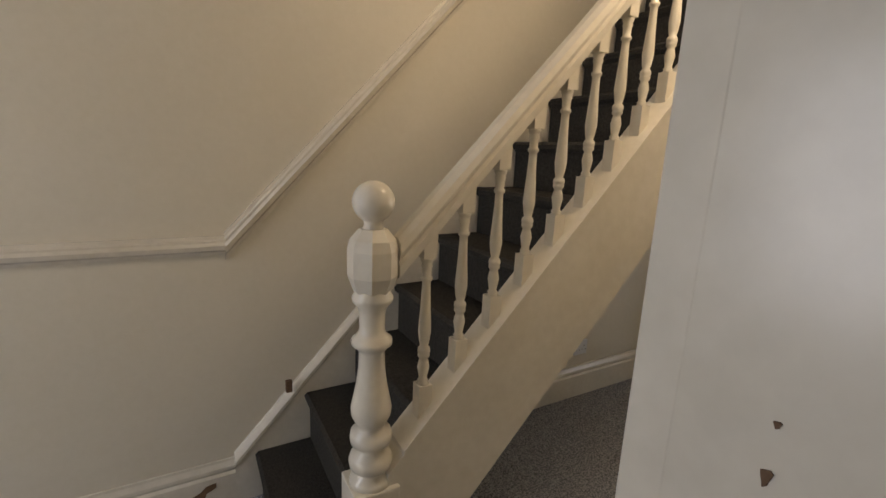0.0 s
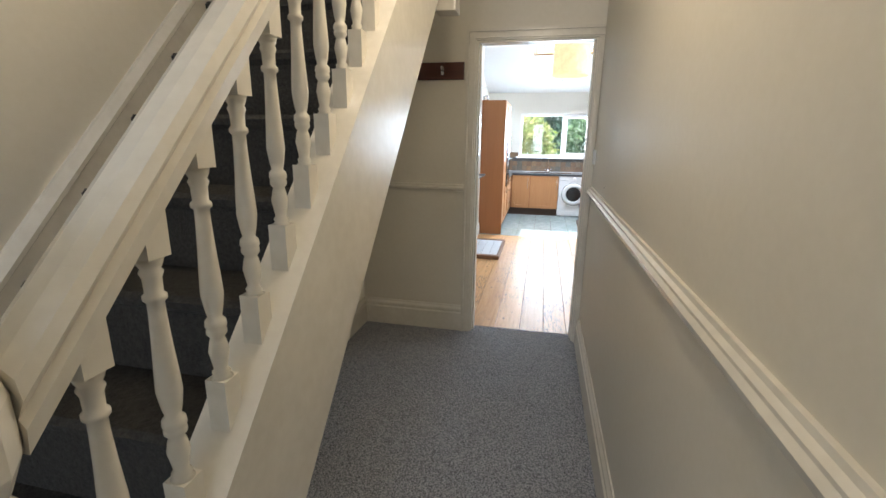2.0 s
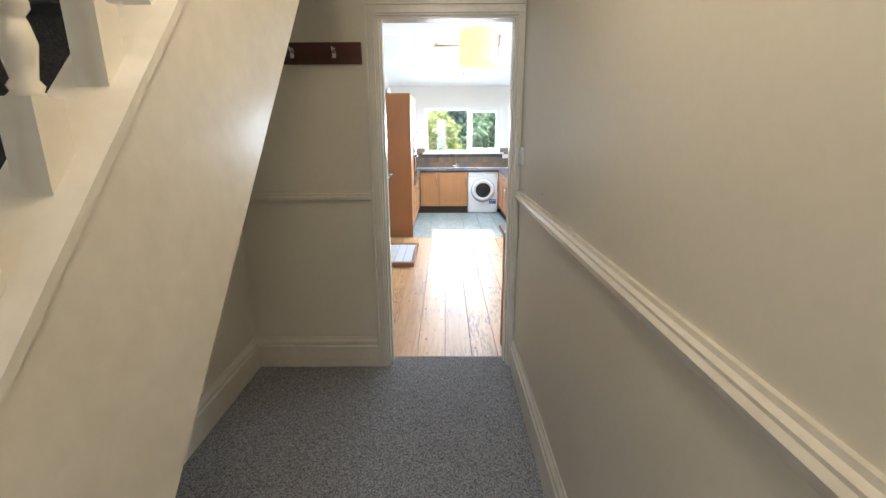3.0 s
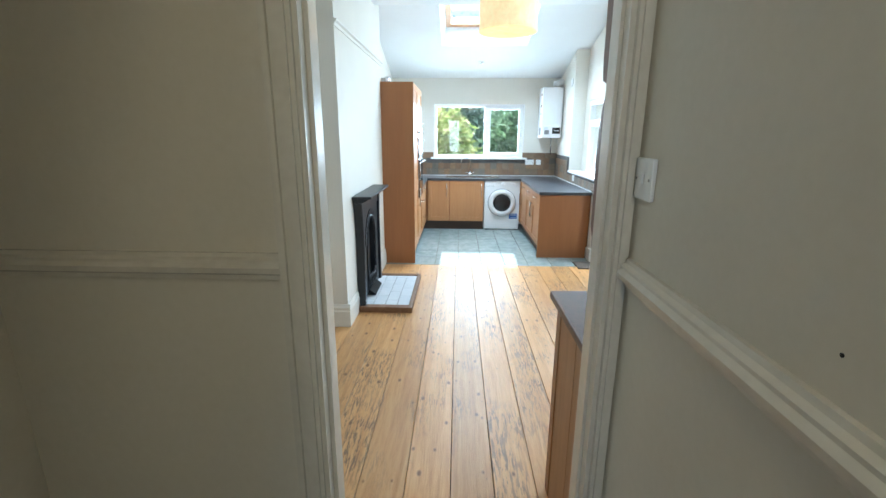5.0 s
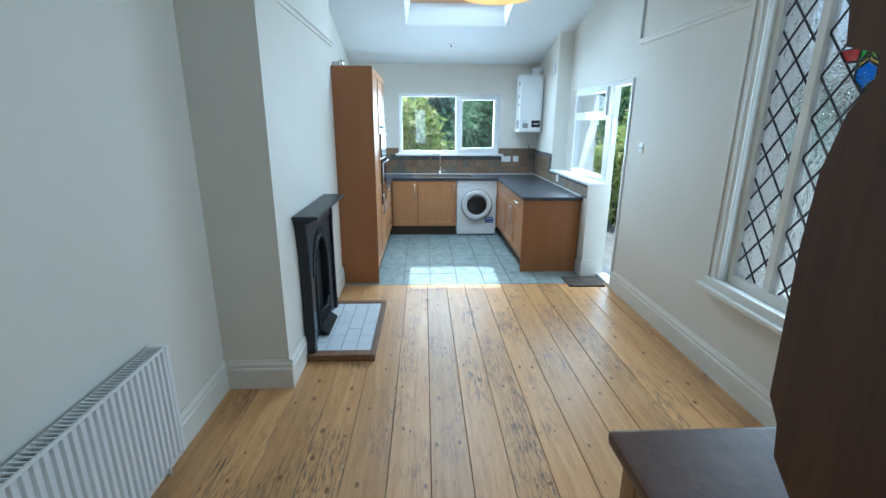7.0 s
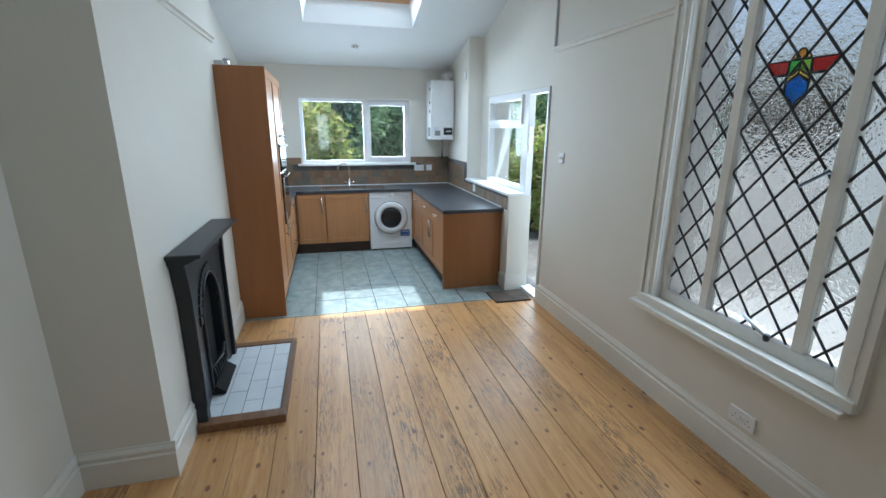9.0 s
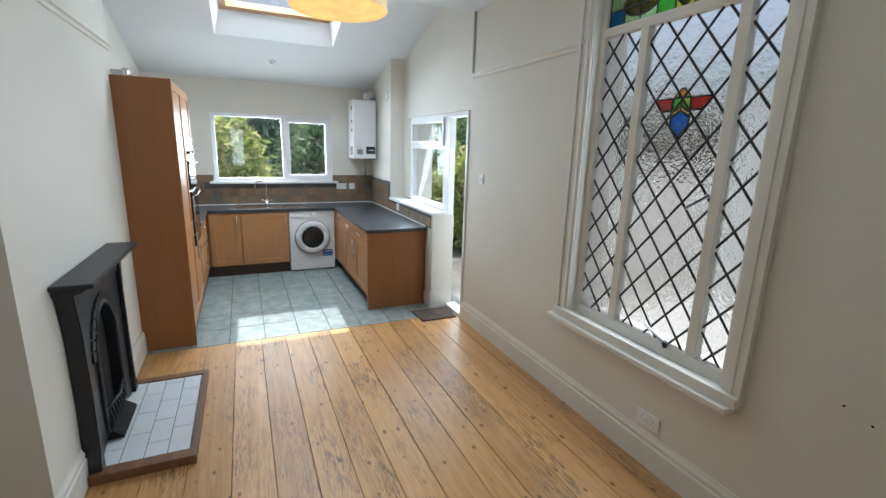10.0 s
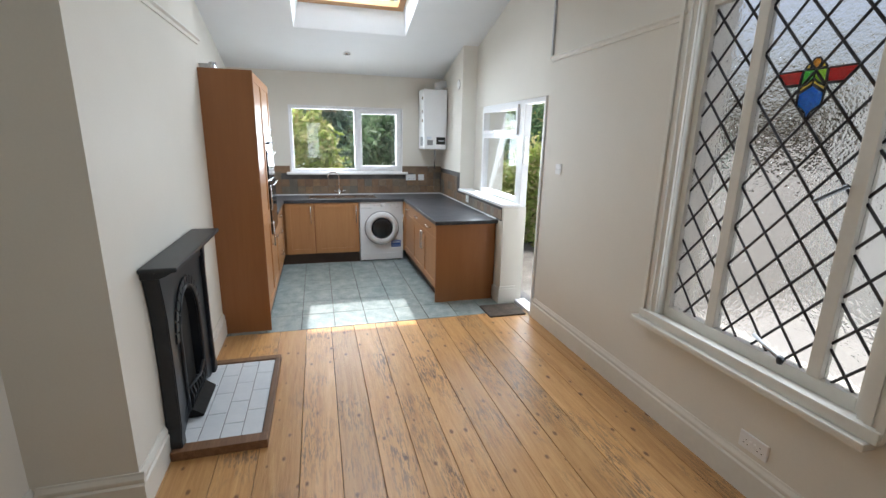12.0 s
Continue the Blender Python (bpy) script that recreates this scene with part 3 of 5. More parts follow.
part("soffit", prism([(2.25, zs(2.25) - 0.435), (4.16, zs(4.16) - 0.415), (4.16, zs(4.16) - 0.39), (2.25, zs(2.25) - 0.41)], 1, SY + 0.02, HLY - 0.004), HG, staircase)
part("wall_string", prism([(1.835, HF), (1.835, HF + 0.175), (4.5, HF + 0.175 + PITCH * 2.665), (4.5, HF + PITCH * 2.24), (2.26, HF)], 1, HLY - 0.022, HLY - 0.001), HG, staircase)
part("string_moulding", slope_moulding([(0.022, -0.006), (0.030, 0.0), (0.030, 0.012), (0.016, 0.028), (0.010, 0.034), (0, 0.034), (0, -0.006)], 1.835, HF + 0.165, 4.5, HF + 0.165 + PITCH * 2.665, HLY, -1), HG, staircase)
# handrail
bm = bmesh.new()
RAIL = [(-0.026, 0.0), (0.026, 0.0), (0.030, 0.03), (0.022, 0.04), (0.034, 0.062), (0.030, 0.085), (0.012, 0.098), (-0.012, 0.098), (-0.030, 0.085), (-0.034, 0.062), (-0.022, 0.04), (-0.030, 0.03)]
ends = [[bm.verts.new((x, SY + p, zr(x) + q * 0.95)) for p, q in RAIL] for x in (2.155, 4.16)]
for i in range(len(RAIL)):
    bm.faces.new((ends[0][i], ends[1][i], ends[1][(i + 1) % len(RAIL)], ends[0][(i + 1) % len(RAIL)]))
bm.faces.new(ends[0])
bm.faces.new(ends[1])
bmesh.ops.recalc_face_normals(bm, faces=bm.faces[:])
part("handrail", bm, HG, staircase)
# newel
NX = 2.10
bm = box(NX - 0.058, SY - 0.058, HF, NX + 0.058, SY + 0.058, 0.775, 0.004)
part("newel_base", bm, HG, staircase)
prof = [(0.056, 0.795), (0.050, 0.815), (0.034, 0.825), (0.034, 0.832), (0.052, 0.845), (0.055, 0.862), (0.050, 0.878), (0.032, 0.89), (0.032, 0.90), (0.050, 0.912), (0.052, 0.925), (0.050, 0.94), (0.032, 0.95),
        (0.038, 0.965), (0.048, 0.985), (0.050, 1.005), (0.045, 1.03), (0.037, 1.07), (0.032, 1.11), (0.031, 1.15), (0.036, 1.16), (0.048, 1.17), (0.048, 1.182), (0.036, 1.192), (0.030, 1.205), (0.030, 1.245), (0.034, 1.262), (0.046, 1.275), (0.048, 1.285), (0.042, 1.295), (0.042, 1.31)]
part("newel_turning", lathe([(r, h - 0.025) for r, h in prof], NX, SY, seg=28), HG, staircase)
bm = lathe([(0.044, 1.275), (0.052, 1.296), (0.058, 1.312), (0.058, 1.372), (0.052, 1.396), (0.032, 1.42)], NX, SY, seg=8)
for f in bm.faces:
    f.smooth = False
bmesh.ops.rotate(bm, verts=bm.verts[:], cent=(NX, SY, 0), matrix=Matrix.Rotation(radians(22.5), 3, "Z"))
part("newel_block", bm, HG, staircase)
part("newel_ball", lathe([(0.026, 1.415), (0.021, 1.427), (0.022, 1.437)] + [(0.047 * math.cos(a), 1.480 + 0.047 * math.sin(a)) for a in [radians(d) for d in range(-58, 91, 12)]] + [(0.004, 1.527)], NX, SY, seg=28), HG, staircase)
part("newel_drop", box(4.10, SY - 0.05, 2.17, 4.21, SY + 0.05, 3.6, 0.006), HG, staircase)


def baluster_mesh():
    """A turned baluster, its square ends cut to the pitch; made at x 0 with the string at z 0."""
    bm, s, k = bmesh.new(), 0.018, 1.055

    def block(z0, z1, slope0, slope1):
        v = [[bm.verts.new((x, y, z + sl * x)) for x, y in ((-s, -s), (s, -s), (s, s), (-s, s))] for z, sl in ((z0, slope0), (z1, slope1))]
        for i in range(4):
            bm.faces.new((v[0][i], v[0][(i + 1) % 4], v[1][(i + 1) % 4], v[1][i]))
        bm.faces.new(v[0][::-1])
        bm.faces.new(v[1])
    block(0.012, 0.087, k, 0)
    block(0.422, 0.475, 0, k)
    lathe([(0.018, 0.086), (0.0125, 0.092), (0.0145, 0.097), (0.0105, 0.103), (0.0125, 0.115), (0.0158, 0.134), (0.0125, 0.151), (0.0105, 0.157), (0.0155, 0.164), (0.0155, 0.170), (0.0145, 0.173), (0.0165, 0.177), (0.0155, 0.186),
           (0.0105, 0.192), (0.0135, 0.205), (0.0168, 0.230), (0.0155, 0.258), (0.0128, 0.30), (0.0108, 0.345), (0.0108, 0.361), (0.0148, 0.365), (0.0148, 0.371), (0.0112, 0.375), (0.0118, 0.394), (0.0148, 0.402), (0.0122, 0.407), (0.0152, 0.413), (0.0175, 0.4225)], 0, 0, seg=16, bm=bm)
    me = bpy.data.meshes.new("baluster")
    bm.to_mesh(me)
    bm.free()
    me.materials.append(HG)
    return me


bal = baluster_mesh()
for k in range(19):
    x = 2.24 + 0.1015 * k
    ob = new("baluster", bal)
    ob.parent = staircase
    ob.location = Vector((x, SY, zs(x))) - OFF[staircase.name]


staircase.location.x += 0.08


# ---- hall things ----
hook_board = thing("hook_board", (DX0, 1.85, 1.966), "dark red-brown wooden coat hook board on the wall", "coat rack")
part("board", box(DX0 - 0.02, 1.53, 1.966, DX0, 2.26, 2.073, 0.004), M["mahogany"], hook_board)
for y in (1.674, 1.894, 2.114):
    h = part("hook", tube([(DX0 - 0.02, y, 2.03), (DX0 - 0.045, y, 2.022), (DX0 - 0.055, y, 2.035), (DX0 - 0.052, y, 2.045)], 0.006), M["chrome"], hook_board, "small pale metal hook")
    part("hook_plate", box(DX0 - 0.023, y - 0.010, 1.995, DX0 - 0.0195, y + 0.010, 2.045, 0.001), M["chrome"], h)


def wall_plate(name, centre, normal_axis, sign, w, h, label, category, rockers, sockets=False):
    """A white switch or socket plate on a wall: normal along x (0) or y (1)."""
    cx, cy, cz = centre
    t = thing(name, centre, label, category)

    def bx(u0, d0, v0, u1, d1, v1, bev):
        a, b = sorted((sign * d0, sign * d1))
        return box(cx + a, cy + u0, cz + v0, cx + b, cy + u1, cz + v1, bev) if normal_axis == 0 else box(cx + u0, cy + a, cz + v0, cx + u1, cy + b, cz + v1, bev)
    part("plate", bx(-w / 2, 0, -h / 2, w / 2, 0.010, h / 2, 0.003), M["upvc"], t)
    for u in rockers:
        part("rocker", bx(u - 0.006, 0.010, -0.013, u + 0.006, 0.015, 0.013, 0.0015), M["upvc"], t)
    if sockets:
        for u in (-w / 4, w / 4):
            for du, dv in ((0, 0.008), (-0.011, -0.014), (0.011, -0.014)):
                part("pin_hole", bx(u + du - 0.003, 0.0095, dv - 0.002, u + du + 0.003, 0.0105, dv + 0.002, 0), M["black"], t)
    else:
        for u in (-w * 0.36, w * 0.36):
            part("screw", bx(u - 0.0025, 0.010, -0.0025, u + 0.0025, 0.0112, 0.0025, 0), M["grey_mark"], t)
    return t


wall_plate("light_switch", (4.965, HRY, 1.488), 1, 1, 0.09, 0.09, "white single light switch on the hall wall", "light switch", (0,))
wall_plate("wall_socket", (3.80, HLY, 0.50), 1, -1, 0.10, 0.09, "white socket above skirting under the stairs", "socket", (), True)
# unseen fixture, added to go with the hall's warm point lamp
added_hall_light = thing("added_ceiling_light", (3.05, 1.1, 2.9), "unseen white ceiling rose and flex added for the hall lamp", "ceiling light")
part("rose", lathe([(0.05, 2.9), (0.05, 2.885), (0.02, 2.87)], 3.05, 1.1), M["upvc"], added_hall_light)
part("flex", tube([(3.05, 1.1, 2.87), (3.05, 1.1, 2.68)], 0.004), M["upvc"], added_hall_light)
stain = thing("bare_patch", (1.79, HLY - 0.023, 0.24), "bare brown chip knocked out of the skirting", "damage")
part("chip", prism([(1.76, 0.245), (1.765, 0.27), (1.79, 0.28), (1.81, 0.30), (1.845, 0.305), (1.845, 0.285), (1.81, 0.27), (1.80, 0.24)], 1, HLY - 0.0245, HLY - 0.0222), M["filler"], stain)
carpet_tuft = solo("carpet_offcut", box(2.11, HLY - 0.05, 0.635, 2.135, HLY - 0.03, 0.685, 0.004), M["filler"], (2.12, HLY - 0.04, 0.635), "small frayed brown corner of stair carpet", "carpet scrap")

# ---- back room things ----
# dresser
dresser = thing("dresser", (5.43, 0.47, 0), "dark-stained wooden dresser with a scalloped rack end", "dresser")
DY1 = 0.665
part("side_panel", boxes((5.17, DY1 - 0.03, 0, 5.42, DY1 - 0.008, 0.915), (5.424, DY1 - 0.03, 0, 5.70, DY1 - 0.008, 0.915)), M["dresser_side"], dresser, "orange-brown planked side")
part("front_post", box(5.655, DY1 - 0.05, 0, 5.715, DY1 - 0.003, 0.915, 0.004), M["dresser_side"], dresser)
part("carcass", box(5.17, 0.25, 0.06, 5.69, DY1 - 0.032, 0.914), M["dresser_side"], dresser)
part("top", box(5.165, 0.235, 0.915, 5.755, DY1 + 0.025, 0.95, 0.012), M["dark_wood"], dresser, "dark moulded top")
for k in range(1):
    y0 = 0.27
    d = part("door", box(5.69, y0, 0.12, 5.708, y0 + 0.33, 0.68, 0.004), M["dresser_side"], dresser)
    part("knob", lathe([(0.008, 5.708), (0.008, 5.72), (0.018, 5.728), (0.014, 5.742)], y0 + 0.28, 0.42, axis=0), M["dark_wood"], d)
    d = part("drawer", box(5.69, y0, 0.70, 5.708, y0 + 0.33, 0.88, 0.004), M["dresser_side"], dresser)
    part("knob", lathe([(0.008, 5.708), (0.008, 5.72), (0.018, 5.728), (0.014, 5.742)], y0 + 0.165, 0.79, axis=0), M["dark_wood"], d)
profile = [(5.170, 0.952), (5.223, 0.952), (5.235, 1.03), (5.263, 1.12), (5.303, 1.185), (5.345, 1.225), (5.352, 1.27), (5.373, 1.3), (5.380, 1.5), (5.376, 1.6), (5.359, 1.665), (5.335, 1.7), (5.339, 1.722), (5.380, 1.735), (5.391, 1.8), (5.401, 2.1), (5.170, 2.1)]
part("rack_end", prism(profile, 1, DY1 - 0.03, DY1 - 0.005, None), M["dark_wood"], dresser, "dark scalloped rack end")
part("rack_end", prism(profile, 1, 0.25, 0.275, None), M["dark_wood"], dresser, "dark scalloped rack end")
part("rack_back", box(5.17, 0.275, 0.952, 5.182, DY1 - 0.03, 2.10), M["dark_wood"], dresser)
for z in (1.32, 1.68, 2.07):
    part("shelf", box(5.182, 0.275, z, 5.36, DY1 - 0.031, z + 0.02), M["dark_wood"], dresser)

# radiator
radiator = thing("radiator", (6.3, 2.35, 0.12), "white ribbed panel radiator under the wall", "radiator")
RX0, RX1, RZ0, RZ1, RYF = 5.86, 6.76, 0.10, 0.67, 2.30
n = 22
pts = []
for k in range(n):
    x = RX0 + 0.03 + (RX1 - RX0 - 0.06) * k / n
    w = (RX1 - RX0 - 0.06) / n
    pts += [(x, RYF + 0.012), (x + 0.3 * w, RYF + 0.012), (x + 0.42 * w, RYF), (x + 0.88 * w, RYF)]
pts += [(RX1 - 0.03, RYF + 0.012), (RX1 - 0.03, RYF + 0.02), (RX0 + 0.03, RYF + 0.02)]
part("front_panel", prism(pts, 2, RZ0 + 0.02, RZ1 - 0.012), M["enamel"], radiator)
part("side_cover", box(RX1 - 0.03, RYF, RZ0, RX1, 2.385, RZ1, 0.005), M["enamel"], radiator)
part("side_cover", box(RX0, RYF, RZ0, RX0 + 0.03, 2.385, RZ1, 0.005), M["enamel"], radiator)
part("rear_panel", box(RX0 + 0.03, 2.365, RZ0, RX1 - 0.03, 2.385, RZ1 - 0.01), M["enamel"], radiator)
# dark sheet: paints the shade inside the radiator, below the grille
part("grille_shade_sheet", box(RX0 + 0.03, RYF + 0.02, RZ1 - 0.03, RX1 - 0.03, 2.365, RZ1 - 0.02), M["soot_shade"], radiator)
part("grille_rim", boxes((RX0 + 0.03, RYF + 0.003, RZ1 - 0.012, RX1 - 0.03, RYF + 0.012, RZ1)), M["enamel"], radiator)
for k in range(40):
    x = RX0 + 0.035 + (RX1 - RX0 - 0.075) * k / 39
    part("grille_bar", box(x, RYF + 0.012, RZ1 - 0.012, x + 0.006, 2.375, RZ1 - 0.002), M["enamel"], radiator)
part("pipe", tube([(RX1 - 0.06, 2.36, RZ0), (RX1 - 0.06, 2.36, 0.0)], 0.008), M["enamel"], radiator)
part("pipe", tube([(RX0 + 0.06, 2.36, RZ0), (RX0 + 0.06, 2.36, 0.0)], 0.008), M["enamel"], radiator)
part("valve", lathe([(0.016, 0.10), (0.018, 0.12), (0.014, 0.15)], RX1 + 0.015, 2.35), M["upvc"], radiator)

# fireplace
fire = thing("fireplace", (8.23, 1.97, 0.0), "black cast-iron bedroom-style fireplace with arched opening", "fireplace")
FX0, FX1, FC = 7.80, 8.66, 8.23
arch = [(FC + 0.19 * math.cos(radians(a)), 0.56 + 0.24 * math.sin(radians(a))) for a in range(0, 181, 15)]
bm = bmesh.new()
for s in (-1, 1):
    half = [(FC, 0.80)] + [(FC + s * abs(x - FC), z) for x, z in (arch[:7][::-1])] + [(FC + s * 0.19, 0.10), (FC + s * 0.43, 0.0 + 0.0), (FC + s * 0.40, 0.45), (FC + s * 0.43, 1.02), (FC, 1.02)]
    prism(half[1:], 1, CHY - 0.055, CHY - 0.002, bm)
part("surround", bm, M["iron"], fire)
for s in (-1, 1):
    edge = [(0.375, 0.0), (0.455, 0.0), (0.45, 0.10), (0.425, 0.16), (0.415, 0.45), (0.42, 0.78), (0.44, 0.90), (0.46, 1.0), (0.385, 1.0), (0.385, 0.12)]
    part("pilaster", prism([(FC + s * x, z) for x, z in edge], 1, CHY - 0.078, CHY - 0.002, None, 0.005), M["iron"], fire)
part("frieze", prism([(FC - 0.384, 0.90), (FC + 0.384, 0.90), (FC + 0.384, 1.0), (FC - 0.384, 1.0)], 1, CHY - 0.066, CHY - 0.0545, None, 0.003), M["iron"], fire)
ring = [(FC + 0.205 * math.cos(radians(a)), CHY - 0.06, 0.56 + 0.255 * math.sin(radians(a))) for a in range(0, 181, 10)]
part("arch_moulding", tube([(FC + 0.205, CHY - 0.06, 0.12)] + ring + [(FC - 0.205, CHY - 0.06, 0.12)], 0.012, 8), M["iron"], fire)
for k in range(15):
    a0, a1 = radians(12 * k + 0.9), radians(12 * k + 11.1)
    seg = [(FC + (0.19 + d) * math.cos(a), 0.56 + (0.24 + d) * math.sin(a)) for d, a in ((0.03, a0), (0.075, a0), (0.075, a1), (0.03, a1))]
    part("arch_segment", prism(seg, 1, CHY - 0.064, CHY - 0.0545), M["iron"], fire)
part("shelf", box(7.735, CHY - 0.17, 1.035, 8.725, CHY - 0.001, 1.06, 0.009), M["iron"], fire, "dark slate-grey mantelshelf")
part("shelf_moulding", prism([(CHY - 0.001, 1.0), (CHY - 0.08, 1.0), (CHY - 0.11, 1.012), (CHY - 0.15, 1.035), (CHY - 0.001, 1.035)], 0, 7.76, 8.70), M["iron"], fire)
# flat sheet in place of a hollow; its black holds soot and shade
part("firebox", boxes((FC - 0.2, CHY - 0.006, 0.02, FC + 0.2, CHY - 0.003, 0.82)), M["soot_shade"], fire, "flat black sheet for the sooty, shaded opening")
for k in range(7):
    x = FC - 0.15 + 0.05 * k
    part("grate_bar", tube([(x, CHY - 0.06, 0.11), (x, CHY - 0.075, 0.17), (x, CHY - 0.06, 0.24)], 0.007), M["iron"], fire)
part("grate_rail", tube([(FC - 0.18, CHY - 0.06, 0.245), (FC, CHY - 0.085, 0.245), (FC + 0.18, CHY - 0.06, 0.245)], 0.009), M["iron"], fire)
part("ash_cover", prism([(CHY - 0.004, 0.05), (CHY - 0.12, 0.052), (CHY - 0.12, 0.065), (CHY - 0.06, 0.11), (CHY - 0.004, 0.11)], 0, FC - 0.17, FC + 0.17), M["soot_shade"], fire, "sloping cast-iron ash cover")

hearth = thing("hearth", (8.26, 1.74, 0), "white tiled hearth with a worn timber kerb", "hearth")
HX0, HX1, HY0 = 7.745, 8.775, 1.485
part("kerb", box(HX0, HY0, 0, HX0 + 0.075, CHY - 0.024, 0.052, 0.004), M["kerb"], hearth, "brown timber kerb")
part("kerb", box(HX1 - 0.06, HY0, 0, HX1, CHY - 0.024, 0.052, 0.004), M["kerb"], hearth, "brown timber kerb")
part("kerb", box(HX0 + 0.076, HY0, 0, HX1 - 0.061, HY0 + 0.036, 0.050, 0.004), M["kerb"], hearth, "brown timber kerb")
part("bed", box(HX0 + 0.075, HY0 + 0.036, 0, HX1 - 0.06, CHY - 0.001, 0.0385), M["dark_grout"], hearth)

# pendant lamp
pendant = thing("pendant_lamp", (7.25, 0.76, 2.9), "crinkled cream paper drum lampshade hanging by a flex", "pendant lamp")
part("ceiling_rose", lathe([(0.045, 2.9), (0.045, 2.88), (0.015, 2.865)], 7.25, 0.76), M["upvc"], pendant)
part("flex", tube([(7.25, 0.76, 2.87), (7.25, 0.76, 2.40)], 0.004), M["upvc"], pendant)
bm = bmesh.new()
rings = []
for zi in range(9):
    z = 2.250 + 0.325 * zi / 8
    for rr in (0.19,):
        rings.append([bm.verts.new((7.25 + (rr + 0.006 * noise.noise((a * 1.7, zi * 1.1, 3))) * math.cos(2 * math.pi * a / 40), 0.76 + (rr + 0.006 * noise.noise((a * 1.7, zi * 1.1, 3))) * math.sin(2 * math.pi * a / 40), z + 0.004 * noise.noise((a * 0.9, zi, 7)))) for a in range(40)])
for A, B in zip(rings, rings[1:]):
    for k in range(40):
        bm.faces.new((A[k], A[(k + 1) % 40], B[(k + 1) % 40], B[k])).smooth = True
bmesh.ops.recalc_face_normals(bm, faces=bm.faces[:])
bmesh.ops.solidify(bm, geom=bm.faces[:], thickness=0.004)
shade = part("shade", bm, M["shade"], pendant, "glowing crinkled paper shade")
part("rim", lathe([(0.191, 2.248), (0.194, 2.251), (0.191, 2.254), (0.187, 2.251), (0.191, 2.248)], 7.25, 0.76, seg=40), M["shade"], shade)
part("bulb", lathe([(0.014, 2.465), (0.014, 2.435), (0.03, 2.405), (0.032, 2.375), (0.02, 2.30), (0.003, 2.340)], 7.25, 0.76), M["upvc"], pendant)

# leaded window
leaded = thing("window_1", (6.99, RWY - 0.08, WZ0), "white painted casement window with diamond leaded rippled glass", "window", kind="structure")
GY = RWY - 0.075


def bar(x0, z0, x1, z1, y0=GY - 0.025, y1=GY + 0.03):
    return box(x0, y0, z0, x1, y1, z1, 0.004)


TZ = 2.385
part("frame", bar(WX0, WZ0, WX0 + 0.05, WZ1), G, leaded)
part("frame", bar(WX1 - 0.05, WZ0, WX1, WZ1), G, leaded)
part("frame", bar(WX0 + 0.05, WZ0, WX1 - 0.05, WZ0 + 0.065), G, leaded)
part("frame", bar(WX0 + 0.05, WZ1 - 0.05, WX1 - 0.05, WZ1), G, leaded)
part("transom", bar(WX0 + 0.05, TZ, WX1 - 0.05, TZ + 0.05), G, leaded)
M1, M2 = 7.225, 6.69
part("mullion", bar(M1 - 0.02, WZ0 + 0.065, M1 + 0.035, TZ), G, leaded)
part("mullion", bar(M2 - 0.03, WZ0 + 0.065, M2 + 0.025, TZ), G, leaded)
part("lining", boxes((WX0 - 0.002, RWY - 0.27, WZ0, WX0 + 0.012, RWY + 0.002, WZ1), (WX1 - 0.012, RWY - 0.27, WZ0, WX1 + 0.002, RWY + 0.002, WZ1), (WX0 + 0.012, RWY - 0.27, WZ1 - 0.012, WX1 - 0.012, RWY + 0.002, WZ1 + 0.002)), G, leaded)
bm = bmesh.new()
for a, b, d in ((0, 0.03, 0.014), (0.03, 0.055, 0.026), (0.055, 0.075, 0.019), (0.075, 0.10, 0.034)):
    bm_box(bm, WX1 - 0.005 + a, RWY, WZ0 - 0.02, WX1 - 0.005 + b, RWY + d, WZ1 + b)
    bm_box(bm, WX0 + 0.005 - b, RWY, WZ0 - 0.02, WX0 + 0.005 - a, RWY + d, WZ1 + b)
    bm_box(bm, WX0 + 0.005 - a, RWY, WZ1 + a, WX1 - 0.005 + a, RWY + d, WZ1 + b)
part("architrave", bm, G, leaded)
part("window_sill", box(WX0 - 0.07, RWY, WZ0 - 0.075, WX1 + 0.135, RWY + 0.075, WZ0 - 0.040, 0.008), G, leaded)
part("window_board", box(WX0 - 0.09, RWY, WZ0 - 0.040, WX1 + 0.09, RWY + 0.045, WZ0 + 0.015, 0.005), G, leaded)
LIGHTS = [(WX0 + 0.05, M2 - 0.03), (M2 + 0.025, M1 - 0.02), (M1 + 0.035, WX1 - 0.05)]


def clip_line(x0, z0, x1, z1, xa, xb, za, zb):
    """A straight line cut to a rectangle, or None."""
    t0, t1, dx, dz = 0.0, 1.0, x1 - x0, z1 - z0
    for p, q in ((-dx, x0 - xa), (dx, xb - x0), (-dz, z0 - za), (dz, zb - z0)):
        if p == 0:
            if q < 0:
                return None
        elif p < 0:
            t0 = max(t0, q / p)
        else:
            t1 = min(t1, q / p)
    return (x0 + t0 * dx, z0 + t0 * dz, x0 + t1 * dx, z0 + t1 * dz) if t1 - t0 > 1e-3 else None


ZA, ZB = WZ0 + 0.065, TZ
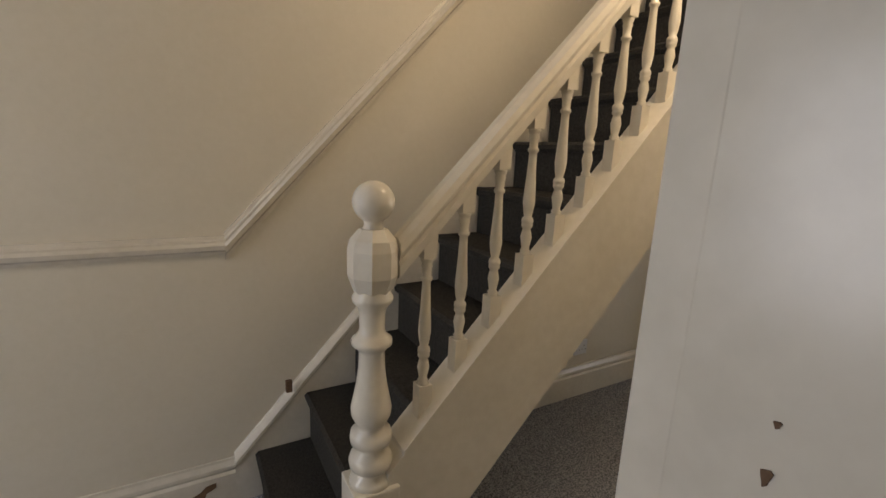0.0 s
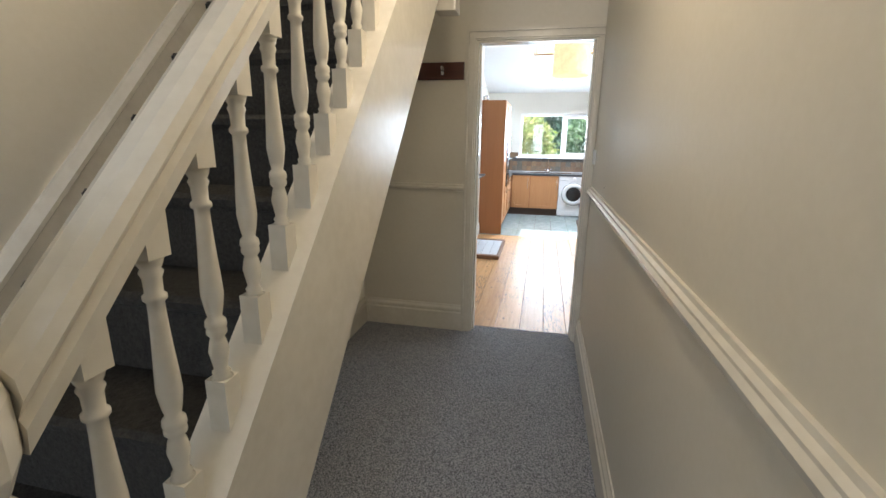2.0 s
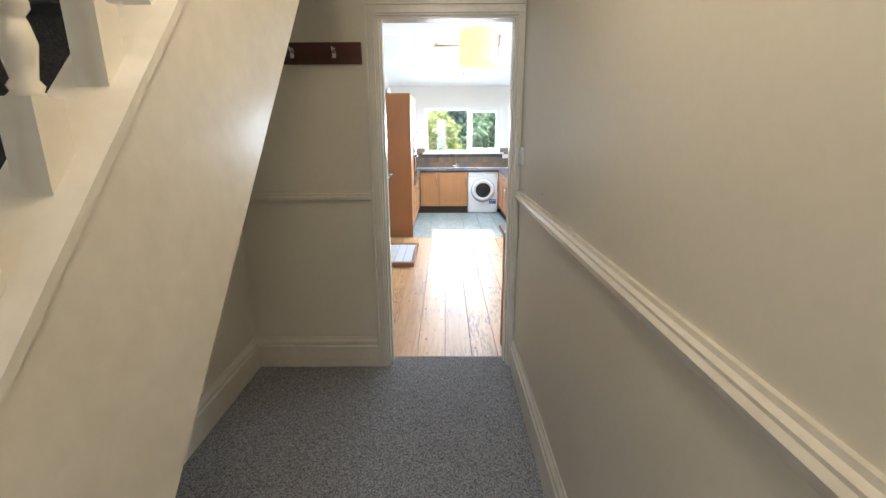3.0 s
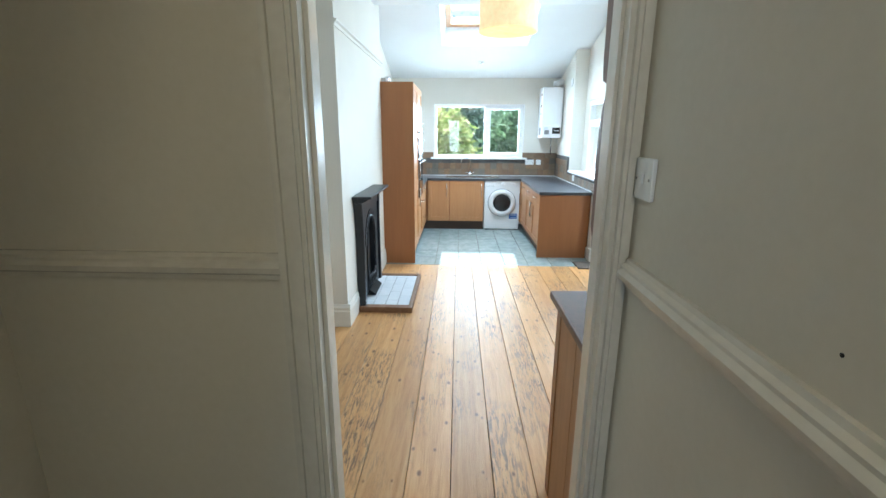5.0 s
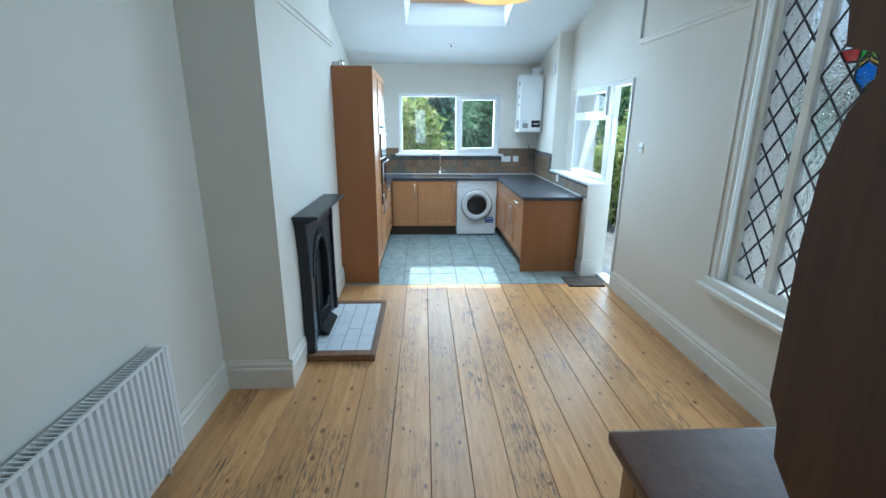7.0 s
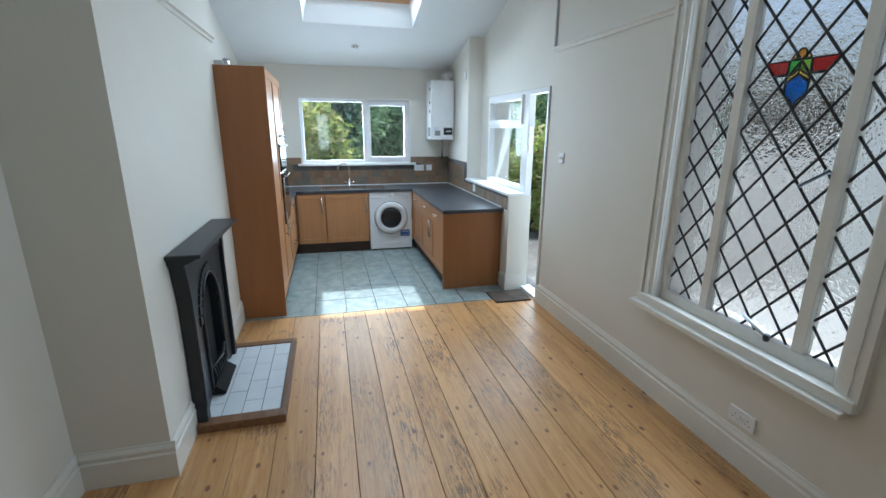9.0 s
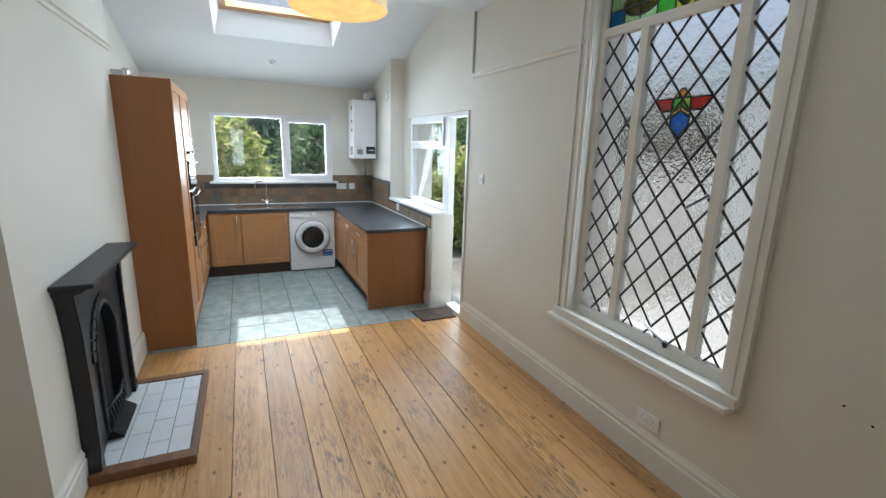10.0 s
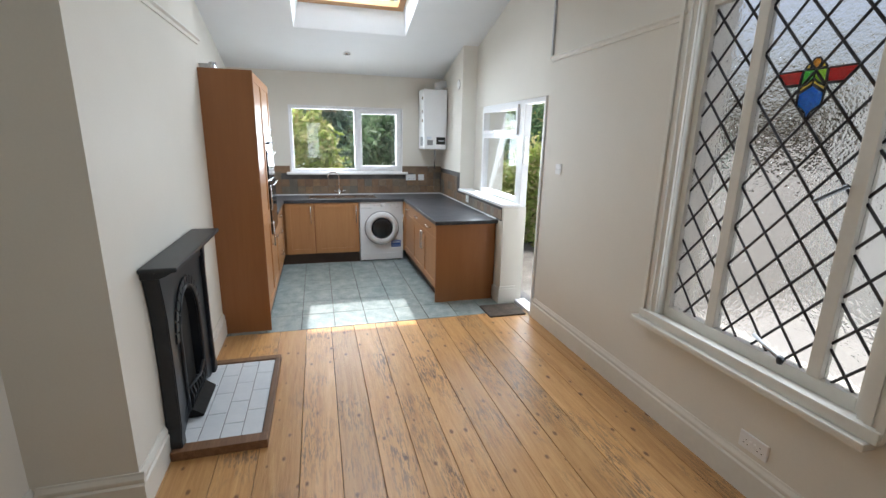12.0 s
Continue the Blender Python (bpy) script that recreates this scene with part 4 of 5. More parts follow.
for i, (xa, xb) in enumerate(LIGHTS):
    pane = part("pane", box(xa, GY - 0.003, ZA, xb, GY + 0.003, ZB), M["obscure"], leaded, "rippled obscure glass")
    pane.visible_shadow = False
    w, pz = 0.165, 0.205
    xm = (xa + xb) / 2
    for k in range(-16, 18):
        for s in (-1, 1):
            zc = 1.79 + k * pz
            L = 4.0
            seg = clip_line(xm - L, zc - s * L * pz / w / 1.0, xm + L, zc + s * L * pz / w / 1.0, xa, xb, ZA, ZB)
            if seg:
                part("lead_came", tube([(seg[0], GY + 0.003, seg[1]), (seg[2], GY + 0.003, seg[3])], 0.0066, 6), M["lead"], pane)
# stained glass shield in the middle light
xm, zt = (LIGHTS[1][0] + LIGHTS[1][1]) / 2, 2.0


def stained(pts, m, name="glass_piece"):
    ob = part(name, prism([(xm + x, zt + z) for x, z in pts], 1, GY + 0.0035, GY + 0.0065), M[m], leaded)
    ob.visible_shadow = False
    bm = bmesh.new()
    for (a, b), (c, d) in zip(pts, pts[1:] + pts[:1]):
        tube([(xm + a, GY + 0.007, zt + b), (xm + c, GY + 0.007, zt + d)], 0.004, 5, bm)
    part("lead_came", bm, M["lead"], leaded)


for s in (-1, 1):
    stained([(s * 0.052, 0.0), (s * 0.168, 0.0), (s * 0.122, -0.058), (s * 0.056, -0.058)], "g_red")
    stained([(s * 0.058, -0.062), (s * 0.118, -0.062), (s * 0.052, -0.146)], "g_clear")
    stained([(0.0, 0.0), (s * 0.048, 0.0), (s * 0.052, -0.066), (s * 0.025, -0.060), (0.0, -0.034)], "g_green" if s > 0 else "g_lime")
    stained([(0.0, -0.038), (s * 0.052, -0.072), (s * 0.053, -0.092), (0.0, -0.058)], "g_yellow")
    stained([(s * 0.022, 0.004), (s * 0.046, 0.004), (s * 0.036, 0.020), (s * 0.020, 0.030)], "g_yellow")
stained([(0.019, 0.004), (0.019, 0.034), (0.009, 0.046), (-0.009, 0.046), (-0.019, 0.034), (-0.019, 0.004)], "g_amber")
stained([(-0.052, -0.097), (0.0, -0.063), (0.052, -0.097), (0.052, -0.150), (0.032, -0.158), (0.012, -0.176), (0.0, -0.203), (-0.012, -0.176), (-0.032, -0.158), (-0.052, -0.150)], "g_blue")
# stained top lights
xa, xb, za, zb = WX0 + 0.05, WX1 - 0.05, TZ + 0.05, WZ1 - 0.05
tp = part("pane", box(xa, GY - 0.003, za, xb, GY + 0.003, zb), M["g_pale"], leaded, "pale green and yellow stained glass")
tp.visible_shadow = False
tones = ["g_pale", "g_green", "g_yellow", "g_pale", "g_blue", "g_pale"]
nx, nz = 9, 3
for i in range(nx):
    for k in range(nz):
        x0, x1 = xa + (xb - xa) * i / nx, xa + (xb - xa) * (i + 1) / nx
        z0, z1 = za + (zb - za) * k / nz, za + (zb - za) * (k + 1) / nz
        ob = part("glass_piece", box(x0 + 0.002, GY + 0.0035, z0 + 0.002, x1 - 0.002, GY + 0.006, z1 - 0.002), M[tones[(i * 5 + k * 3 + i * k) % 6]], leaded)
        ob.visible_shadow = False
bm = bmesh.new()
for i in range(nx + 1):
    x = xa + (xb - xa) * i / nx
    tube([(x, GY + 0.007, za), (x, GY + 0.007, zb)], 0.0045, 6, bm)
for k in range(nz + 1):
    z = za + (zb - za) * k / nz
    tube([(xa, GY + 0.007, z), (xb, GY + 0.007, z)], 0.0045, 6, bm)
part("lead_came", bm, M["lead"], leaded)
cx, cz = (xa + xb) / 2, (za + zb) / 2
stained([(cx - xm - 0.11, za - zt + 0.10), (cx - xm, za - zt), (cx - xm + 0.11, za - zt + 0.10), (cx - xm, za - zt + 0.2)], "g_green")
for s in (-1, 1):
    stained([(cx - xm + s * (0.28 + 0.13 * math.cos(radians(a))), cz - zt - 0.03 + 0.07 * math.sin(radians(a))) for a in range(0, 360, 30)], "g_yellow")
part("catch", tube([(M2 + 0.045, GY + 0.035, 1.53), (M2 + 0.02, GY + 0.045, 1.535), (M2 + 0.13, GY + 0.05, 1.46)], 0.009), M["iron"], leaded, "dark iron window catch")
st = part("window_stay", tube([(6.97, GY + 0.04, 0.785), (6.80, GY + 0.075, 0.742)], 0.009), M["duct"], leaded, "metal window stay")
part("stay_knob", lathe([(0.012, 0.722), (0.016, 0.738), (0.012, 0.758)], 6.80, GY + 0.075), M["iron"], st)
wall_plate("wall_socket", (6.83, RWY, 0.27), 1, 1, 0.146, 0.086, "white double wall socket above the skirting", "socket", (-0.012, 0.012), True)
wall_plate("wall_switch", (8.88, RWY, 1.45), 1, 1, 0.086, 0.086, "white wall switch near the garden door", "light switch", (-0.015, 0.015))
for x, z in ((6.03, 0.83), (5.94, 0.80)):
    solo("nail_hole", lathe([(0.004, RWY), (0.005, RWY + 0.001), (0.001, RWY + 0.0015)], x, z, axis=1, seg=8), M["soot_shade"], (x, RWY, z), "small dark nail hole in the wall", "nail hole")

solo("nail_hole", lathe([(0.0025, HRY), (0.003, HRY + 0.001), (0.001, HRY + 0.0015)], 4.42, 1.354, axis=1, seg=8), M["soot_shade"], (4.42, HRY, 1.354), "small dark nail hole in the hall wall", "nail hole")
# ---- kitchen windows and door ----
back_window = thing("window_2", (BX + 0.1, 0.72, BZ0), "white plastic two-light kitchen window with garden view", "window", kind="structure")
FXa, FXb = BX + 0.03, BX + 0.10


def yz_frame(x0, x1, y0, y1, z0, z1, w):
    bm = bmesh.new()
    for r in ((y0, z0, y1, z0 + w), (y0, z1 - w, y1, z1), (y0, z0 + w, y0 + w, z1 - w), (y1 - w, z0 + w, y1, z1 - w)):
        bm_box(bm, x0, r[0], r[1], x1, r[2], r[3], 0.004)
    return bm


MU = 0.60
part("window_frame", yz_frame(FXa, FXb, BY0, BY1, BZ0, BZ1, 0.045), M["upvc"], back_window)
part("mullion", box(FXa, MU - 0.03, BZ0 + 0.045, FXb, MU + 0.03, BZ1 - 0.045, 0.004), M["upvc"], back_window)
part("casement", yz_frame(FXa - 0.015, FXb - 0.01, BY0 + 0.04, MU - 0.025, BZ0 + 0.04, BZ1 - 0.04, 0.05), M["upvc"], back_window)
part("handle", box(FXa - 0.045, MU - 0.055, 1.50, FXa - 0.015, MU - 0.040, 1.62, 0.004), M["upvc"], back_window, "white window handle")
for y0, y1 in ((BY0 + 0.09, MU - 0.07), (MU + 0.03, BY1 - 0.045)):
    ob = part("pane", box(FXa + 0.03, y0, BZ0 + 0.045, FXa + 0.036, y1, BZ1 - 0.045), M["glass"], back_window)
    ob.visible_shadow = False
part("window_sill", box(BX - 0.05, BY0 - 0.07, BZ0 - 0.03, BX + 0.03, BY1 + 0.06, BZ0 + 0.002, 0.006), M["upvc"], back_window)
part("reveal_trim", yz_frame(BX - 0.004, BX + 0.03, BY0 - 0.001, BY1 + 0.001, BZ0, BZ1 + 0.001, 0.012), M["upvc"], back_window)

side_window = thing("window_3", (10.4, RWY - 0.12, 1.02), "white plastic side window with an opening top light", "window", kind="structure")
SFY0, SFY1 = RWY - 0.055, RWY + 0.015


def xz_frame(y0, y1, x0, x1, z0, z1, w):
    bm = bmesh.new()
    for r in ((x0, z0, x1, z0 + w), (x0, z1 - w, x1, z1), (x0, z0 + w, x0 + w, z1 - w), (x1 - w, z0 + w, x1, z1 - w)):
        bm_box(bm, r[0], y0, r[1], r[2], y1, r[3], 0.004)
    return bm


part("window_frame", xz_frame(SFY0, SFY1, 9.665, 10.74, 1.052, 2.065, 0.05), M["upvc"], side_window)
part("transom", box(9.715, SFY0, 1.70, 10.69, SFY1, 1.75, 0.004), M["upvc"], side_window)
part("casement", xz_frame(SFY0 + 0.01, SFY1 + 0.02, 9.705, 10.70, 1.74, 2.03, 0.045), M["upvc"], side_window)
part("handle", box(10.30, SFY1 + 0.02, 1.755, 10.42, SFY1 + 0.045, 1.772, 0.004), M["upvc"], side_window, "white window handle")
for z0, z1 in ((1.10, 1.70), (1.785, 1.985)):
    ob = part("pane", box(9.715, SFY0 + 0.03, z0, 10.69, SFY0 + 0.036, z1), M["glass"], side_window)
    ob.visible_shadow = False
part("window_sill", box(9.548, RWY + 0.016, 1.0205, 11.05, KRY + 0.02, 1.05, 0.006), M["upvc"], side_window)
garden_door = thing("door_3", (9.38, RWY - 0.1, 0), "white plastic garden door frame with the door open outward", "door frame", kind="structure")
part("jamb", box(9.575, SFY0, 0.0, 9.663, SFY1, 2.065, 0.004), M["upvc"], garden_door)
part("jamb", box(9.165, SFY0, 0.0, 9.20, SFY1, 2.065, 0.004), M["upvc"], garden_door)
part("head", box(9.20, SFY0, 2.02, 9.575, SFY1, 2.065, 0.004), M["upvc"], garden_door)
part("threshold", box(9.20, SFY0 - 0.05, -0.02, 9.575, SFY1, 0.03, 0.004), M["upvc"], garden_door)
for z0, z1 in ((0.12, 0.38), (0.62, 0.98), (1.45, 1.72)):
    part("lock_keep", box(9.571, SFY0 + 0.02, z0, 9.5752, SFY1 - 0.015, z1, 0.001), M["steel"], garden_door, "steel lock keep")

# roof window
roof_window = thing("window_4", (10.45, 0.72, roof(10.45)), "pine-framed roof window in a white splayed well", "window", kind="structure")
bm = bmesh.new()


def well(xa, xb, ya, yb, xc, xd, yc, yd, h, t=0.012):
    lo = [(xa, ya), (xb, ya), (xb, yb), (xa, yb)]
    hi = [(xc, yc), (xd, yc), (xd, yd), (xc, yd)]
    inner = [[bm.verts.new((x, y, roof(x) + dz)) for x, y in ring] for ring, dz in ((lo, -0.002), (hi, h))]
    outer = [[bm.verts.new((x + sx * t, y + sy * t, roof(x + sx * t) + dz)) for (x, y), (sx, sy) in zip(ring, ((-1, -1), (1, -1), (1, 1), (-1, 1)))] for ring, dz in ((lo, -0.002), (hi, h))]
    for i in range(4):
        j = (i + 1) % 4
        bm.faces.new((inner[0][i], inner[0][j], inner[1][j], inner[1][i]))
        bm.faces.new((outer[0][i], outer[0][j], outer[1][j], outer[1][i]))
        bm.faces.new((inner[0][i], inner[0][j], outer[0][j], outer[0][i]))


well(SX0, SX1, SY0, SY1, SX0 + 0.05, SX1 - 0.16, SY0 + 0.06, SY1 - 0.06, 0.17)
bmesh.ops.recalc_face_normals(bm, faces=bm.faces[:])
part("well_lining", bm, M["ceiling"], roof_window)
ax, bx2, ay, by = SX0 + 0.05, SX1 - 0.16, SY0 + 0.06, SY1 - 0.06


def roof_bar(x0, x1, y0, y1, h0, h1):
    return prism([(x0, roof(x0) + h0), (x1, roof(x1) + h0), (x1, roof(x1) + h1), (x0, roof(x0) + h1)], 1, y0, y1)


for r in ((ax, ax + 0.07, ay, by), (bx2 - 0.07, bx2, ay, by), (ax + 0.07, bx2 - 0.07, ay, ay + 0.07), (ax + 0.07, bx2 - 0.07, by - 0.07, by)):
    part("window_frame", roof_bar(*r, 0.165, 0.22), M["roof_pine"], roof_window, "varnished pine frame")
ob = part("pane", roof_bar(ax + 0.07, bx2 - 0.07, ay + 0.07, by - 0.07, 0.20, 0.206), M["glass"], roof_window)
ob.visible_shadow = False
spot = thing("downlight", (11.44, 0.74, roof(11.44)), "small recessed ceiling downlight with a chrome rim", "ceiling light")
part("rim", lathe([(0.045, roof(11.44) + 0.012), (0.045, roof(11.44) - 0.016), (0.03, roof(11.44) - 0.018), (0.03, roof(11.44))], 11.44, 0.74), M["chrome"], spot)
part("lamp", lathe([(0.029, roof(11.44) - 0.010), (0.022, roof(11.44) - 0.006)], 11.44, 0.74), M["grey_mark"], spot)


# ---- kitchen units ----
def handle_bar(face_axis, sign, face, u, z0, z1, parent, upright=True):
    """A bar handle with two feet, standing off a face of constant x (0) or y (1)."""
    d = face + sign * 0.028

    def at(dd, uu, zz):
        return (dd, uu, zz) if face_axis == 0 else (uu, dd, zz)
    if upright:
        pts = [at(face, u, z0 + 0.012), at(d, u, z0 + 0.012), at(d, u, z1 - 0.012), at(face, u, z1 - 0.012)]
        bm = tube([at(d, u, z0), at(d, u, z1)], 0.006)
        tube([at(face, u, z0 + 0.015), at(d, u, z0 + 0.015)], 0.005, 6, bm)
        tube([at(face, u, z1 - 0.015), at(d, u, z1 - 0.015)], 0.005, 6, bm)
    else:
        z = z0
        bm = tube([at(d, u - z1, z), at(d, u + z1, z)], 0.006)
        for s in (-1, 1):
            tube([at(face, u + s * (z1 - 0.015), z), at(d, u + s * (z1 - 0.015), z)], 0.005, 6, bm)
    return part("handle", bm, M["steel"], parent, "brushed steel bar handle")


def shaker_door(face_axis, sign, face, u0, u1, z0, z1, parent, name="door", rail=0.065):
    """A framed door on a face of constant x (0) or y (1), proud towards sign: four rails round a recessed panel."""
    bm = bmesh.new()

    def bx(ua, za, ub, zb, d0, d1, bev):
        a, b = sorted((face + sign * d0, face + sign * d1))
        bm_box(bm, *((a, ua, za, b, ub, zb) if face_axis == 0 else (ua, a, za, ub, b, zb)), bev)
    g = 0.002
    u0, u1, z0, z1 = u0 + g, u1 - g, z0 + g, z1 - g
    bx(u0, z0, u0 + rail, z1, 0, 0.02, 0.0015)
    bx(u1 - rail, z0, u1, z1, 0, 0.02, 0.0015)
    bx(u0 + rail, z0, u1 - rail, z0 + rail, 0, 0.02, 0.0015)
    bx(u0 + rail, z1 - rail, u1 - rail, z1, 0, 0.02, 0.0015)
    bx(u0 + rail, z0 + rail, u1 - rail, z1 - rail, 0, 0.011, 0)
    return part(name, bm, M["unit"], parent)


LF = 1.63   # front of the left run's carcasses
larder = thing("larder_unit", (9.67, 1.9, 0), "tall beech larder cabinet with framed doors", "cabinet")
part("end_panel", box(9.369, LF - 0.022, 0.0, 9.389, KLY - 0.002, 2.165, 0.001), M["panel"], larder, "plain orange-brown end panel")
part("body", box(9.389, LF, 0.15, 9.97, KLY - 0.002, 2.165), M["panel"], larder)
part("plinth", box(9.389, LF + 0.05, 0.0, 9.97, LF + 0.065, 0.15), M["plinth"], larder)
d = shaker_door(1, -1, LF, 9.39, 9.97, 0.93, 2.16, larder)
handle_bar(1, -1, LF - 0.02, 9.93, 0.98, 1.22, d)
d = shaker_door(1, -1, LF, 9.39, 9.97, 0.15, 0.93, larder)
handle_bar(1, -1, LF - 0.02, 9.93, 0.64, 0.88, d)
housing = thing("oven_housing", (10.27, 1.9, 0), "tall beech oven housing with built-in double oven", "cabinet")
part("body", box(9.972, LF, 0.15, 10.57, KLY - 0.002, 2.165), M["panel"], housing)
part("plinth", box(9.972, LF + 0.05, 0.0, 10.57, LF + 0.065, 0.15), M["plinth"], housing)
d = shaker_door(1, -1, LF, 9.972, 10.57, 1.68, 2.16, housing)
handle_bar(1, -1, LF - 0.02, 10.27, 1.73, 0.08, d, False)
d = shaker_door(1, -1, LF, 9.972, 10.57, 0.15, 0.72, housing)
handle_bar(1, -1, LF - 0.02, 10.27, 0.66, 0.08, d, False)
oven = thing("double_oven", (10.27, LF, 0.73), "stainless steel and black glass built-in double oven", "oven")
part("body", box(9.98, LF - 0.012, 0.73, 10.562, LF + 0.001, 1.67), M["steel"], oven)
part("control_panel", box(9.985, LF - 0.024, 1.55, 10.557, LF - 0.012, 1.665, 0.002), M["steel"], oven)
for k in range(4):
    part("knob", lathe([(0.016, LF - 0.024), (0.014, LF - 0.045)], 10.08 + 0.12 * k, 1.605, axis=1), M["black"], oven)
for z0, z1 in ((1.27, 1.54), (0.74, 1.25)):
    d = part("oven_door", box(9.985, LF - 0.034, z0, 10.557, LF - 0.012, z1, 0.003), M["black"], oven, "black glass oven door")
    handle_bar(1, -1, LF - 0.034, 10.27, z1 - 0.035, 0.22, d, False)
hob_unit = thing("drawer_unit", (10.98, 1.9, 0), "beech drawer base unit under the hob", "cabinet")
part("body", box(10.572, LF, 0.15, 11.40, KLY - 0.002, 0.832), M["panel"], hob_unit)
part("plinth", box(10.572, LF + 0.05, 0.0, 11.47, LF + 0.065, 0.15), M["plinth"], hob_unit)
for z0, z1 in ((0.66, 0.83), (0.46, 0.66), (0.15, 0.46)):
    d = part("drawer", box(10.574, LF - 0.02, z0 + 0.002, 11.17, LF, z1 - 0.002, 0.002), M["unit"], hob_unit)
    handle_bar(1, -1, LF - 0.02, 10.87, (z0 + z1) / 2 + 0.03, 0.10, d, False)
d = shaker_door(1, -1, LF, 11.17, 11.40, 0.15, 0.83, hob_unit)
hob = thing("hob", (10.95, 1.9, 0.87), "black glass hob set in the worktop", "hob")
part("glass", box(10.66, 1.68, 0.8705, 11.24, 2.16, 0.878, 0.003), M["black"], hob)
for x, y in ((10.80, 1.80), (11.08, 1.80), (10.80, 2.04), (11.08, 2.04)):
    part("ring", lathe([(0.09, 0.8782), (0.09, 0.8795), (0.084, 0.8795), (0.084, 0.8782)], x, y, seg=28), M["grey_mark"], hob)

BF = 11.475   # front of the back run
sink_unit = thing("sink_unit", (11.75, 1.1, 0), "beech sink base unit with two framed doors", "cabinet")
part("body", box(BF, 0.64, 0.15, BX - 0.002, LF - 0.002, 0.832), M["panel"], sink_unit)
part("plinth", box(BF + 0.05, 0.64, 0.0, BF + 0.065, LF + 0.04, 0.15), M["plinth"], sink_unit)
d = shaker_door(0, -1, BF, 1.225, 1.585, 0.15, 0.83, sink_unit)
handle_bar(0, -1, BF - 0.02, 1.265, 0.56, 0.79, d)
d = shaker_door(0, -1, BF, 0.645, 1.215, 0.15, 0.83, sink_unit)
handle_bar(0, -1, BF - 0.02, 0.68, 0.56, 0.79, d)

washer = thing("washing_machine", (11.73, 0.335, 0), "white front-loading washing machine under the worktop", "washing machine")
WF = 11.472
part("body", box(WF, 0.04, 0.02, BX - 0.02, 0.632, 0.845, 0.008), M["enamel"], washer)
wy, wz = 0.335, 0.47
part("control_panel", box(WF - 0.006, 0.045, 0.735, WF + 0.002, 0.627, 0.838, 0.002), M["enamel"], washer)
part("drawer", box(WF - 0.010, 0.46, 0.75, WF - 0.004, 0.61, 0.825, 0.003), M["enamel"], washer, "white detergent drawer")
part("drawer_line", box(WF - 0.0105, 0.46, 0.748, WF - 0.005, 0.61, 0.7515), M["grey_mark"], washer)
part("dial", lathe([(0.030, WF - 0.006), (0.028, WF - 0.024), (0.02, WF - 0.028)], 0.32, 0.79, axis=0, seg=24), M["enamel"], washer)
for y in (0.20, 0.14):
    part("dial", lathe([(0.020, WF - 0.006), (0.018, WF - 0.020), (0.012, WF - 0.022)], y, 0.79, axis=0, seg=20), M["enamel"], washer)
for k in range(5):
    part("print", box(WF - 0.0068, 0.08 + 0.012 * k, 0.752, WF - 0.0058, 0.087 + 0.012 * k, 0.757), M["grey_mark"], washer)
for k in range(4):
    part("print", box(WF - 0.0068, 0.36 + 0.022 * k, 0.782, WF - 0.0058, 0.372 + 0.022 * k, 0.786), M["grey_mark"], washer)
dr = part("door", lathe([(0.225, WF), (0.225, WF - 0.02), (0.215, WF - 0.034), (0.165, WF - 0.040), (0.150, WF - 0.028), (0.148, WF - 0.006)], wy, wz, axis=0, seg=48), M["enamel"], washer, "round white porthole door")
part("door_seam", lathe([(0.236, WF + 0.001), (0.236, WF - 0.003), (0.226, WF - 0.003)], wy, wz, axis=0, seg=48), M["grey_mark"], dr)
part("porthole", lathe([(0.146, WF - 0.030), (0.11, WF - 0.036), (0.05, WF - 0.040), (0.004, WF - 0.041)], wy, wz, axis=0, seg=40), M["black"], dr, "dark porthole glass")
part("door_grip", box(WF - 0.047, wy - 0.205, wz - 0.05, WF - 0.036, wy - 0.155, wz + 0.05, 0.004), M["enamel"], dr)
stk = part("sticker", box(WF - 0.002, 0.072, 0.195, WF + 0.001, 0.205, 0.285), M["blue"], washer, "blue energy sticker")
part("print", box(WF - 0.003, 0.085, 0.255, WF - 0.0018, 0.185, 0.268), M["pale_mark"], stk)
part("print", box(WF - 0.003, 0.085, 0.215, WF - 0.0018, 0.192, 0.220), M["pale_mark"], stk)
part("kick_panel", box(WF - 0.003, 0.05, 0.025, WF + 0.001, 0.622, 0.115, 0.001), M["enamel"], washer)
for y in (0.09, 0.58):
    part("foot", box(WF + 0.03, y - 0.02, 0.0, WF + 0.07, y + 0.02, 0.021), M["black"], washer)

RF = 0.0    # front of the right run
PX = 9.72
bank = thing("base_units", (10.6, -0.3, 0), "beech base cabinets with drawers, doors and plain end panel", "cabinet")
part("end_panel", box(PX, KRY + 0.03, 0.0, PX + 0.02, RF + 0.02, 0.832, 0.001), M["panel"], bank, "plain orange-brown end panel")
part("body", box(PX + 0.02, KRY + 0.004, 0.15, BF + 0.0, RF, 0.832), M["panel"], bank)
part("filler", box(BF - 0.02, RF, 0.15, BF, RF + 0.036, 0.832), M["unit"], bank)
part("plinth", box(PX + 0.02, RF - 0.065, 0.0, BX - 0.3, RF - 0.05, 0.15), M["plinth"], bank)
